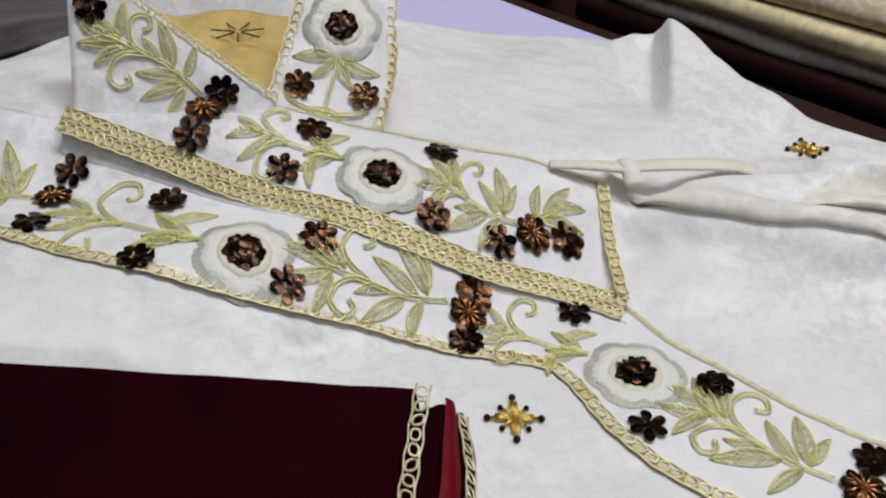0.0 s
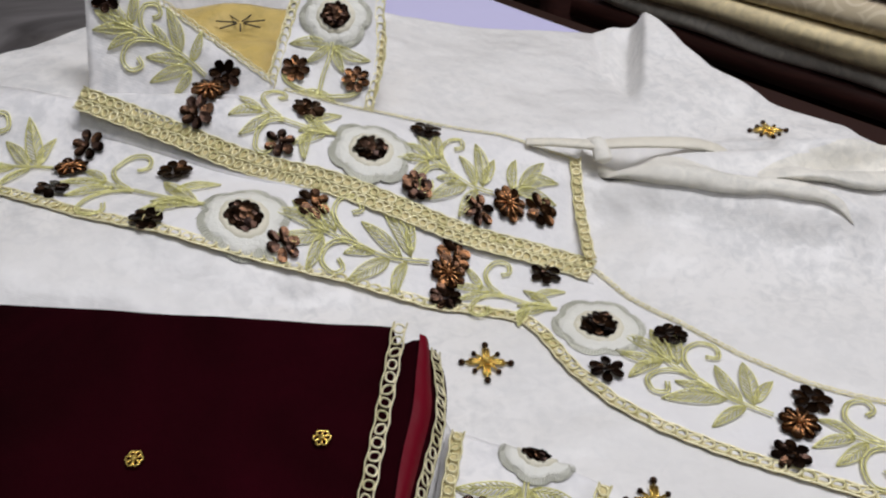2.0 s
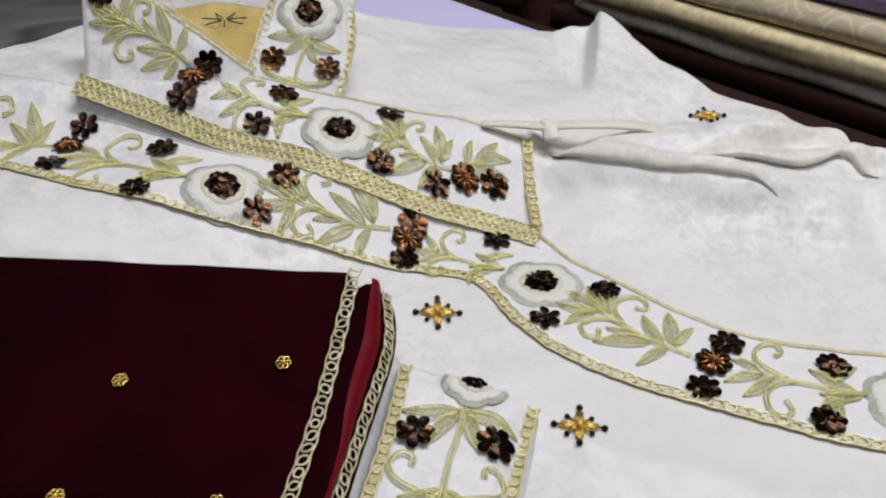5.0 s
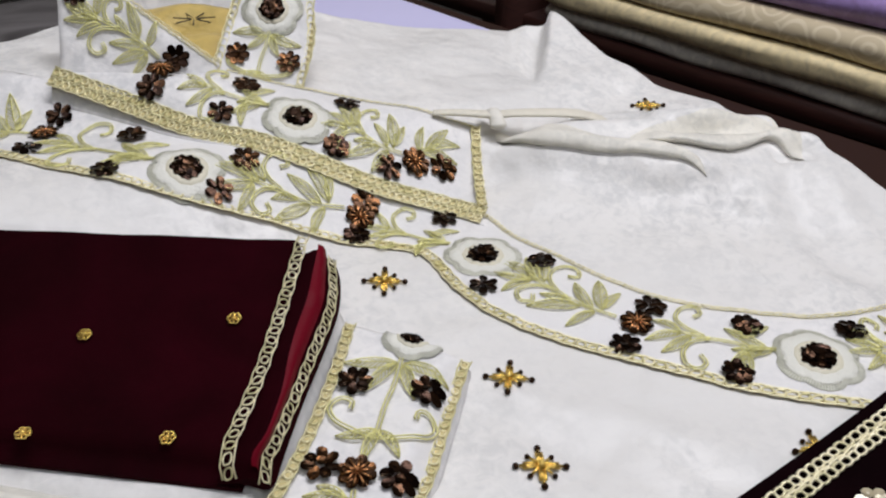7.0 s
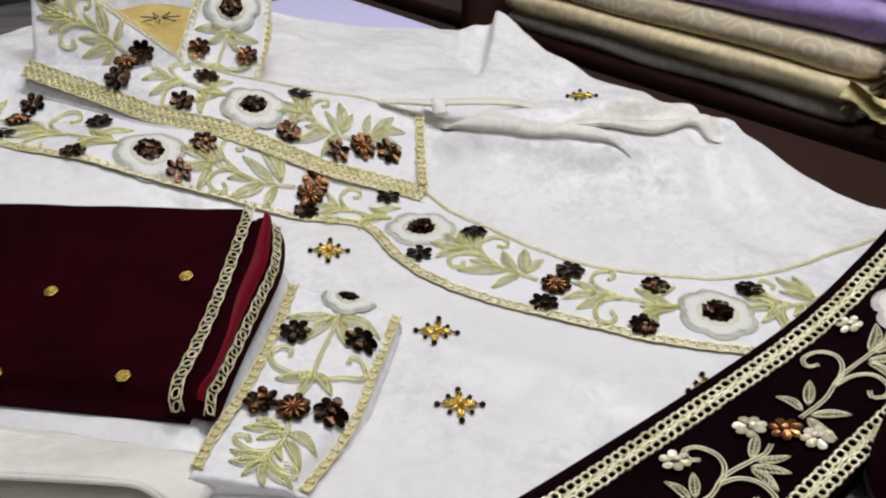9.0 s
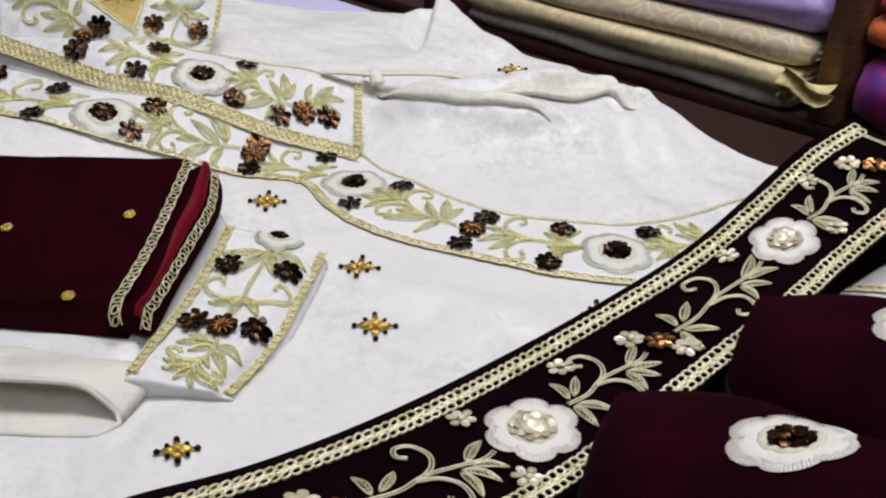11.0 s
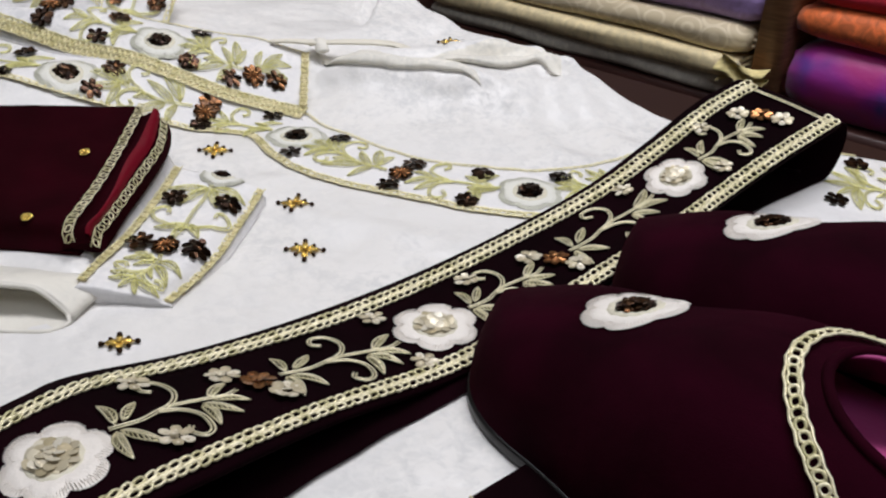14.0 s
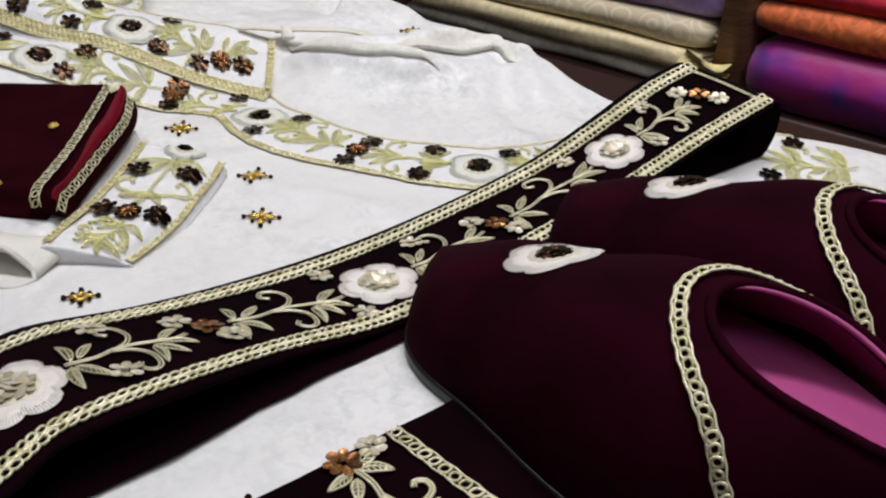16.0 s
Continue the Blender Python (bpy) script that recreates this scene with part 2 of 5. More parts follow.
def step(a, b, x):
    t = min(1.0, max(0.0, (x - a) / (b - a)))
    return t * t * (3 - 2 * t)


def spline(pts, n):
    """n points evenly along a Catmull-Rom curve."""
    p = [Vector(q) for q in pts]
    p = [2 * p[0] - p[1]] + p + [2 * p[-1] - p[-2]]
    fine = []
    for i in range(1, len(p) - 2):
        for k in range(24):
            t = k / 24
            a, b, c, d = p[i - 1:i + 3]
            fine.append(0.5 * (2 * b + (c - a) * t + (2 * a - 5 * b + 4 * c - d) * t * t + (3 * b - a - 3 * c + d) * t ** 3))
    fine.append(p[-2])
    run = [0.0]
    for a, b in zip(fine, fine[1:]):
        run.append(run[-1] + (b - a).length)
    out, j = [], 0
    for i in range(n):
        s = run[-1] * i / (n - 1)
        while j < len(run) - 2 and run[j + 1] < s:
            j += 1
        f = (s - run[j]) / max(1e-9, run[j + 1] - run[j])
        out.append(fine[j].lerp(fine[j + 1], f))
    return out


def length(pts):
    return sum((b - a).length for a, b in zip(pts, pts[1:]))


# ---------------------------------------------------------------- the lie of the garment
def ridge(x, y, x0, y0, x1, y1, width, height):
    dx, dy = x1 - x0, y1 - y0
    l2 = dx * dx + dy * dy
    t = min(1.0, max(0.0, ((x - x0) * dx + (y - y0) * dy) / l2))
    d = math.hypot(x - x0 - t * dx, y - y0 - t * dy)
    return height * math.exp(-(d / width) ** 2)


def lie(x, y):
    """Height of the smooth garment over the middle of the counter."""
    front = -0.012 * (1 - step(0.08, 0.26, y))
    chest = 0.034 * step(0.27, 0.36, y - 0.6 * x) + 0.018 * step(0.335, 0.375, y) * step(0.04, -0.1, x)
    sleeve = (0.026 * step(0.30, 0.37, y) + 0.020 * step(0.45, 0.54, y)) * step(0.05, 0.15, x) * (1 - 0.6 * step(0.3, 0.42, x))
    return front + max(chest, sleeve)


def folds(x, y):
    q = x - 0.1405 + 0.14 * (0.5 - y)
    z = (-0.017 * math.exp(-((q + 0.006) / (0.0130 if q < -0.006 else 0.0030)) ** 2) - 0.004 * math.exp(-((q + 0.025) / 0.005) ** 2) + 0.0085 * step(-0.0045, -0.0005, q) * math.exp(-max(0, q - 0.010) / 0.05)) * step(0.43, 0.50, y) * (1 - 0.75 * step(0.535, 0.56, y))
    z += ridge(x, y, 0.13, 0.378, 0.285, 0.402, 0.009, 0.007)
    z += ridge(x, y, 0.10, 0.366, 0.225, 0.345, 0.012, 0.006) - ridge(x, y, 0.10, 0.350, 0.23, 0.328, 0.010, 0.003)
    z += ridge(x, y, 0.155, 0.40, 0.27, 0.435, 0.010, 0.003) - ridge(x, y, 0.16, 0.412, 0.25, 0.425, 0.007, 0.002)
    z += ridge(x, y, -0.15, 0.25, 0.0, 0.262, 0.010, 0.003) + ridge(x, y, 0.13, 0.31, 0.20, 0.28, 0.02, 0.003) + ridge(x, y, 0.0, 0.43, 0.06, 0.50, 0.02, 0.003)
    z += ridge(x, y, 0.20, 0.40, 0.292, 0.375, 0.007, 0.007)
    z -= ridge(x, y, 0.21, 0.378, 0.275, 0.385, 0.006, 0.010)
    z += ridge(x, y, 0.205, 0.335, 0.225, 0.270, 0.012, 0.0035) + ridge(x, y, 0.247, 0.335, 0.262, 0.255, 0.012, 0.004) + ridge(x, y, 0.29, 0.345, 0.315, 0.265, 0.013, 0.004)
    z -= ridge(x, y, 0.270, 0.335, 0.290, 0.265, 0.009, 0.002)
    z += ridge(x, y, 0.10, 0.17, 0.19, 0.14, 0.010, 0.0025) - ridge(x, y, 0.09, 0.155, 0.16, 0.12, 0.008, 0.0015)
    z -= ridge(x, y, 0.268, 0.362, 0.284, 0.364, 0.006, 0.006)
    q = Vector((x * 22, y * 22, 0.3))
    z += 0.0016 * noise.noise(q) + 0.0007 * noise.noise(q * 3.1)
    return z


def on_cloth(x, y, h=0.0):
    return Vector((x, y, lie(x, y) + h))


def flat_frame(origin, e1, e2):
    """A map from a tilted flat piece to the world."""
    o, a = Vector(origin), Vector(e1).normalized()
    b = Vector(e2)
    b = (b - a * b.dot(a)).normalized()
    n = a.cross(b)
    return lambda x, y, h=0.0: o + a * x + b * y + n * h


# ---------------------------------------------------------------- embroidery
def leaf(soup, fit, a, b, bend=0.0, wide=0.3, r=0.00034, h=0.0011):
    """A leaf of couched wire from a to b: corded outline, midrib and slanting barbs with cloth between them."""
    ax, ay = a
    dx, dy = b[0] - ax, b[1] - ay
    ln = math.hypot(dx, dy)
    nx, ny = -dy / ln, dx / ln

    def at(t, k, up=1.0):
        w = 0.5 * k * wide * ln * math.sin(math.pi * t ** 0.8) ** 0.8 + bend * ln * math.sin(math.pi * t)
        return fit(ax + dx * t + nx * w, ay + dy * t + ny * w, h * (0.5 + 0.9 * math.sin(math.pi * t)) * up)

    for k in (-1, 0, 1):
        soup.tube([at(i / 8, k, 1.2 - 0.3 * abs(k)) for i in range(9)], r * (1.2 if k else 0.9), 4)
    n = max(4, int(ln / 0.0023))
    for i in range(n):
        t = 0.06 + 0.76 * i / n
        for k in (-1, 1):
            q = t + 0.15 + random.uniform(-0.02, 0.02)
            soup.tube([at(t, 0.0, 1.0), at(min(0.97, q), k * 0.92, 0.75)], r * 0.95, 3, False)


def tendril(fit, pts, r=0.0006, h=0.0011, gap=0.0007):
    """Two couched wires side by side along a curve."""
    s = Soup()
    c = spline([(x, y, 0) for x, y in pts], 26)
    for o in (-gap, gap):
        line = []
        for i, p in enumerate(c):
            d = (c[min(i + 1, 25)] - c[max(i - 1, 0)]).normalized()
            line.append(fit(p.x - d.y * o, p.y + d.x * o, h))
        s.tube(line, r, 4)
    return s


# leaves (root and tip) and curls of the three sprays, as shares of length and width
SPRAY = ([((0.15, 0.05), (0.21, 0.33)), ((0.26, 0.07), (0.52, 0.345)), ((0.12, 0.0), (0.36, -0.30)), ((0.12, -0.02), (0.15, -0.27)), ((0.18, 0.03), (0.46, -0.11)), ((0.36, 0.06), (0.56, 0.16)),
          ((0.70, 0.07), (0.77, 0.36)), ((0.70, 0.07), (0.965, 0.19)), ((0.68, 0.05), (1.02, 0.01)), ((0.66, 0.04), (0.93, -0.14)), ((0.62, 0.02), (0.77, -0.24))],
         [[(0.43, 0.06), (0.57, 0.07), (0.66, 0.15), (0.68, 0.27), (0.60, 0.33), (0.54, 0.27), (0.58, 0.21)], [(0.48, 0.05), (0.60, -0.02), (0.65, -0.12), (0.62, -0.24), (0.53, -0.28), (0.47, -0.20), (0.53, -0.15)]],
         [(0, 0), (0.14, 0.04), (0.30, 0.065), (0.52, 0.06), (0.74, 0.05)])
BRANCH = ([((0.04, 0.03), (0.13, 0.46)), ((0.04, -0.03), (0.13, -0.46)), ((0.05, 0.03), (0.38, 0.21)), ((0.05, -0.03), (0.38, -0.22)), ((0.72, -0.01), (0.86, -0.30)), ((0.72, 0.0), (1.02, -0.05)), ((0.72, 0.01), (0.92, 0.24))],
          [[(0.80, 0.0), (0.76, 0.18), (0.69, 0.36), (0.58, 0.43), (0.49, 0.36), (0.50, 0.27), (0.57, 0.27)], [(0.80, 0.0), (0.77, -0.18), (0.71, -0.36), (0.60, -0.44), (0.50, -0.38), (0.51, -0.28), (0.58, -0.27)]],
          [(0, 0), (0.25, 0.01), (0.5, -0.01), (0.8, 0.0)])
SIDE = ([((0.26, 0.07), (0.20, 0.42)), ((0.10, 0.02), (0.36, 0.27)), ((0.02, 0.0), (0.34, 0.12)), ((0.28, -0.06), (0.05, -0.31)), ((0.06, 0.0), (0.40, -0.16)), ((0.74, 0.04), (1.02, 0.19)), ((0.74, 0.02), (0.98, -0.07)), ((0.66, 0.05), (0.86, 0.33))],
        [[(0.50, 0.05), (0.64, 0.12), (0.71, 0.27), (0.68, 0.44), (0.59, 0.47), (0.53, 0.38), (0.58, 0.29)], [(0.56, 0.03), (0.70, -0.04), (0.79, -0.16), (0.76, -0.32), (0.65, -0.38), (0.60, -0.29), (0.65, -0.22)]],
        [(0, 0), (0.25, 0.04), (0.5, 0.05), (0.76, 0.03)])
TUFT = ([((0.05, 0.0), (0.45, 0.52)), ((0.2, 0.0), (0.95, 0.28)), ((0.25, 0.0), (1.02, -0.18)), ((0.1, 0.0), (0.70, -0.52))], [], [(0, 0), (0.15, 0.01), (0.32, 0.0)])
VINE = ([((0.03, 0.04), (-0.03, 0.33)), ((0.06, 0.04), (0.20, 0.30)), ((0.07, -0.04), (0.10, -0.30)), ((0.13, -0.04), (0.33, -0.20)), ((0.66, 0.07), (0.61, 0.34)), ((0.68, 0.05), (0.82, 0.30)), ((0.76, 0.04), (0.97, 0.20)), ((0.76, 0.0), (1.0, -0.12))],
        [[(0.36, 0.0), (0.50, 0.06), (0.57, 0.19), (0.53, 0.35), (0.44, 0.39), (0.39, 0.31), (0.43, 0.26)], [(0.40, 0.0), (0.54, -0.08), (0.61, -0.21), (0.58, -0.36), (0.48, -0.40), (0.43, -0.31), (0.48, -0.25)]],
        [(0, 0), (0.22, 0.03), (0.45, -0.02), (0.72, 0.02), (0.86, 0.05), (0.98, 0.02)])


def sprig(parent, fit, a, b, wide, material, label="", form=SPRAY, r=0.00030, fat=0.27):
    """A spray that grows from a towards b: stem, two curls and small leaves."""
    dx, dy = b[0] - a[0], b[1] - a[1]
    ln = math.hypot(dx, dy)
    ux, uy = dx / ln, dy / ln
    q = lambda x, y: (a[0] + ux * x * ln - uy * y * wide, a[1] + uy * x * ln + ux * y * wide)
    jig = lambda: random.uniform(-0.02, 0.02)
    leaves, curls, stem = form
    spray = part("embroidered_spray", tendril(fit, [q(*p) for p in stem], r * 1.3), material, parent, label)
    for p, t in leaves:
        s = Soup()
        leaf(s, fit, q(*p), q(t[0] + jig(), t[1] + jig()), 0.10 * random.uniform(-1, 1), fat, r=r)
        part("leaf", s, material, spray)
    for curve in curls:
        part("tendril", tendril(fit, [q(*p) for p in curve], r * 1.5), material, spray)
    return spray


def sequin_bloom(parent, fit, x, y, size, material, label="", petals=7, turn=None):
    """A small flower of overlapping cupped sequins."""
    s = Soup()
    turn = random.uniform(0, 6) if turn is None else turn
    for k in range(petals + 2):
        t = turn + 2 * math.pi * k / petals
        d = size * (0.31 if k < petals else 0.08)
        r = size * (0.150 if k < petals else 0.12)
        cx, cy = x + d * math.cos(t), y + d * math.sin(t)
        tilt, way = random.uniform(0.0, 0.5), random.uniform(0, 6.3)
        lift = 0.0014 + (0.0006 if k >= petals else 0.0) + 0.0004 * (k % 2)
        ring = []
        for i in range(10):
            u = 2 * math.pi * i / 10
            px, py = r * math.cos(u) * (1.42 if k < petals else 1), r * math.sin(u) * (1 + 0.25 * math.cos(u) if k < petals else 1)
            qx, qy = px * math.cos(t) - py * math.sin(t), px * math.sin(t) + py * math.cos(t)
            ring.append(fit(cx + qx, cy + qy, lift + tilt * 0.5 * (qx * math.cos(way) + qy * math.sin(way)) + 0.0004))
        s.fan(ring, fit(cx, cy, lift))
        s.fan([p + Vector((0, 0, -0.0003)) for p in ring])
    return part("sequin_flower", s, material, parent, label, False)


def bugle_bloom(parent, fit, x, y, size, label="copper flower of bugle beads"):
    """A flower of long beads laid as rays over sequins."""
    ob = sequin_bloom(parent, fit, x, y, size, COPSEQ, label, 8)
    for k in range(10):
        s = Soup()
        t = 2 * math.pi * k / 10 + 0.2
        c, n = math.cos(t), math.sin(t)
        s.tube([fit(x + c * size * f, y + n * size * f, 0.0028 - 0.0020 * f) for f in (0.07, 0.25, 0.42)], size * 0.042, 5)
        part("bugle_bead", s, AMBER, ob)
    s = Soup()
    s.ball(fit(x, y, 0.0028), size * 0.08)
    part("centre_bead", s, AMBER, ob)
    return ob


def big_flower(parent, fit, x, y, size, rim, inner, centre, label="", turn=0.3, lobes=6, stretch=1.0, way=0.0, dome=0.19, scallop=0.12):
    """An applique flower: scalloped petal, paler inner disc, painted shading, domed cluster of sequins."""
    ob = None
    for name, mt, f, h, wav in (("applique_petal", rim, 1.0, 0.0006, scallop), ("petal_inset", inner, 0.86, 0.0011, scallop), ("shade_disc", PETAL_SHADE, 0.56, 0.0015, 0.03)):
        s = Soup()
        pts = []
        n = 60
        rows = (1.0, 0.96, 0.75, 0.4, 0.04)
        for q in rows:
            for i in range(n):
                t = 2 * math.pi * i / n
                r = size * 0.5 * f * (1 - wav + wav * abs(math.cos(lobes * (t - turn) / 2)) ** 0.55 * 1.3) * q
                px, py = r * math.cos(t) * stretch, r * math.sin(t)
                lift = h * (0.15 if q == 1.0 else 1.0) + 0.0003 * math.sin(t * lobes * 2 + q * 9) * (q > 0.3) * (q < 1)
                pts.append(fit(x + px * math.cos(way) - py * math.sin(way), y + px * math.sin(way) + py * math.cos(way), lift))
        s.grid(pts, len(rows), n, True)
        o = part(name, s, mt, ob or parent, label if ob is None else "")
        ob = ob or o
    s = Soup()
    for i in range(96):
        t = 2 * math.pi * i / 96
        r = size * 0.5 * (1 - scallop + 1.3 * scallop * abs(math.cos(lobes * (t - turn) / 2)) ** 0.55)
        line = []
        for q in (0.80 + random.uniform(0, 0.06), 0.93, 1.0 + random.uniform(-0.01, 0.03)):
            px, py = r * q * math.cos(t + 0.01) * stretch, r * q * math.sin(t + 0.01)
            line.append(fit(x + px * math.cos(way) - py * math.sin(way), y + px * math.sin(way) + py * math.cos(way), 0.0013 if q < 0.97 else 0.0004))
        s.tube(line, 0.00022, 3, False)
    part("stitched_edge", s, inner, ob)
    s = Soup()
    for k in range(26):
        d = size * (dome - 0.01) * math.sqrt(k / 26)
        t = k * 2.4
        cx, cy = d * math.cos(t) * stretch, d * math.sin(t)
        cx, cy = cx * math.cos(way) - cy * math.sin(way), cx * math.sin(way) + cy * math.cos(way)
        h = 0.0020 + 0.0022 * (1 - (d / (size * dome)) ** 2)
        r = size * 0.28 * dome
        tl, tw = random.uniform(0.1, 0.5), random.uniform(0, 6.3)
        s.fan([fit(x + cx + r * math.cos(u * 0.785), y + cy + r * math.sin(u * 0.785), h + tl * r * math.cos(u * 0.785 - tw)) for u in range(8)], fit(x + cx, y + cy, h + 0.0004))
    rim_pts = []
    for q, h in ((1.08, 0.0015), (1.0, 0.0026), (0.6, 0.0040), (0.05, 0.0045)):
        for i in range(20):
            u = 2 * math.pi * i / 20
            px, py = size * dome * q * math.cos(u) * stretch, size * dome * q * math.sin(u)
            rim_pts.append(fit(x + px * math.cos(way) - py * math.sin(way), y + px * math.sin(way) + py * math.cos(way), h - 0.0008))
    s.grid(rim_pts, 4, 20, True)
    part("sequin_centre", s, centre, ob)
    return ob


def gold_star(parent, fit, x, y, size, turn=0.0, label="gold bugle star tipped with brown beads"):
    s = Soup()
    s.ball(fit(x, y, 0.0022), 0.0019)
    ob = part("gold_star", s, BULLION, parent, label)
    for k in range(8):
        t = turn + math.pi * k / 4
        ln = size * (0.36 if k % 2 == 0 else 0.235)
        c, n = math.cos(t), math.sin(t)
        for o in (-1, 0, 1) if k % 2 == 0 else (0,):
            s = Soup()
            s.tube([fit(x + c * ln * f - n * o * 0.0011, y + n * ln * f + c * o * 0.0011, 0.0022 - 0.0008 * f) for f in (0.12, 0.5, 0.95 - 0.15 * abs(o))], 0.00066, 5)
            part("bugle_bead", s, BULLION, ob)
        s = Soup()
        s.ball(fit(x + c * (ln + 0.0010), y + n * (ln + 0.0010), 0.0012), 0.0015 if k % 2 == 0 else 0.0012)
        part("bead", s, DARKSEQ, ob)
    return ob


def trim(parent, pts, width, rows=1, material=None, label="", pitch=None, normal=None, cord=True, thick=0.10, tape=False):
    """Braided trim along pts: looped rings between fine cords."""
    material = material or GOLD
    s = Soup()
    ln = length(pts)
    pitch = pitch or width / rows * 0.85
    n = max(3, int(ln / pitch))
    c = spline(pts, n + 1)
    for i in range(n):
        p, d = (c[i] + c[i + 1]) / 2, (c[i + 1] - c[i]).normalized()
        up = (normal(p) if normal else Vector((0, 0, 1)))
        a = up.cross(d).normalized()
        up = d.cross(a)
        for k in range(rows):
            o = ((k + 0.5) / rows - 0.5) * width
            w = width / rows * 0.36
            q = p + a * (o + random.uniform(-0.05, 0.05) * w) + up * 0.0007
            sx, sy, sk = random.uniform(0.88, 1.1), random.uniform(0.85, 1.08), random.uniform(-0.25, 0.25)
            rr = []
            for j in range(10):
                t = 2 * math.pi * j / 10 + 0.31
                cx, cy = math.cos(t), math.sin(t)
                cx, cy = math.copysign(abs(cx) ** 0.75, cx) * sx, math.copysign(abs(cy) ** 0.75, cy) * sy
                rr.append(q + d * (pitch * 0.43 * (cx + sk * cy)) + a * (w * cy) + up * (0.0005 * cx))
            s.ring(rr, width / rows * thick, 5)
    if tape:
        t = Soup()
        edge = []
        for i in range(n + 1):
            d = (c[min(i + 1, n)] - c[max(i - 1, 0)]).normalized()
            up = normal(c[i]) if normal else Vector((0, 0, 1))
            a = up.cross(d).normalized()
            edge += [c[i] + a * (width * 0.5) + up * 0.0001, c[i] - a * (width * 0.5) + up * 0.0001]
        t.grid(edge, n + 1, 2)
    if cord:
        for o in [-0.5 + k / rows for k in range(rows + 1)] if rows == 1 or tape else (0.0,):
            line = []
            for i in range(n + 1):
                d = (c[min(i + 1, n)] - c[max(i - 1, 0)]).normalized()
                up = normal(c[i]) if normal else Vector((0, 0, 1))
                a = up.cross(d).normalized()
                line.append(c[i] + a * (o * width + 0.0003 * (-1) ** i) + up * 0.0008)
            s.tube(line, width / rows * thick * 0.9, 4)
    braid_ob = part("gold_braid_trim", s, material, parent, label)
    if tape:
        part("woven_tape", t, TAPE, braid_ob)
    return braid_ob


def panel(name, parent, fit_a, fit_b, material, n=60, m=12, h=0.0016, label="", skirt=0.003, slope=0.0, lay=lambda x, y: lie(x, y)):
    """A thin piece of cloth between two edge curves, with turned-down edges."""
    s = Soup()
    pts = []
    for i in range(n):
        a, b = fit_a[i], fit_b[i]
        for j in range(-1, m + 1):
            v = min(1, max(0, j / (m - 1)))
            p = a.lerp(b, v)
            k = h(p.x) if callable(h) else h
            pts.append(Vector((p.x, p.y, lay(p.x, p.y) + (k if 0 <= j < m else k - skirt) - (slope * k * (1 - step(0.0, 0.4, v)) + 0.0055 * step(0.6, 1.0, v) * step(-0.065, -0.085, p.x) if slope else 0))))
    s.grid(pts, n, m + 2)
    return part(name, s, material, parent, label)


def flat_panel(name, parent, corners, material, n=24, m=16, thick=0.002, label="", wave=0.0):
    """A cloth quadrilateral in space with thickness; corners go round."""
    s = Soup()
    a, b, c, d = [Vector(p) for p in corners]
    nrm = (b - a).cross(d - a).normalized()
    for side in (1, -1):
        pts = []
        for i in range(n):
            for j in range(m):
                u, v = i / (n - 1), j / (m - 1)
                p = a.lerp(b, u).lerp(d.lerp(c, u), v)
                pts.append(p + nrm * (side * thick / 2 + wave * noise.noise(p * 40)))
        s.grid(pts, n, m)
    o = n * m
    rim = [i * m for i in range(n)] + [(n - 1) * m + j for j in range(1, m)] + [i * m + m - 1 for i in range(n - 2, -1, -1)] + [j for j in range(m - 2, 0, -1)]
    for p, q in zip(rim, rim[1:] + rim[:1]):
        s.f.append((p, q, q + o, p + o))
    return part(name, s, material, parent, label)


# ---------------------------------------------------------------- setting: counter, sheet, shelf, room
def box(soup, x0, x1, y0, y1, z0, z1, frame_of=None, bevel=0.0):
    fit = frame_of or (lambda x, y, z: Vector((x, y, z)))
    b = bevel
    rings = [(b, z0), (0, z0 + b), (0, z1 - b), (b, z1)] if b else [(0, z0), (0, z1)]
    o = len(soup.v)
    for i, z in rings:
        soup.v += [tuple(fit(*p)) for p in ((x0 + i, y0 + i, z), (x1 - i, y0 + i, z), (x1 - i, y1 - i, z), (x0 + i, y1 - i, z))]
    for r in range(len(rings) - 1):
        for k in range(4):
            l = (k + 1) % 4
            soup.f.append((o + r * 4 + k, o + r * 4 + l, o + r * 4 + 4 + l, o + r * 4 + 4 + k))
    e = o + 4 * (len(rings) - 1)
    soup.f += [(o + 3, o + 2, o + 1, o), (e, e + 1, e + 2, e + 3)]


U, V = Vector((0.713, -0.701, 0)), Vector((0.701, 0.713, 0))


def rack(u, v, z):
    """Place by metres along the rack, across it and up."""
    return U * u + V * v + Vector((0, 0, z))


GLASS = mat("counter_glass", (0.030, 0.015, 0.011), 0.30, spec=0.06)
# grey reflection streaks are put into the glass's base colour
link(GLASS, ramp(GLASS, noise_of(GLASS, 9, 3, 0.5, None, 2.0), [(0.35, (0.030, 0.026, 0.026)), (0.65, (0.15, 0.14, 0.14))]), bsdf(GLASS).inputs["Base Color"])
counter = holder("counter")
s = Soup()
box(s, -0.78, 0.62, -0.42, 0.62, -0.045, -0.024, rack, 0.002)
part("counter_top", s, mat("dark_laminate", (0.034, 0.017, 0.013), 0.6, spec=0.06), counter)
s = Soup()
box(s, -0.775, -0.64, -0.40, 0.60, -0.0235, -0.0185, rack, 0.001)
part("glass_pane", s, GLASS, counter, "glass pane with reflection streaks painted in")
s = Soup()
box(s, -0.73, 0.60, -0.40, 0.58, -0.95, -0.046, rack, 0.003)
part("cabinet_body", s, WOOD, counter)
tagged(counter, "dark shop counter with a glossy glass pane", "counter")

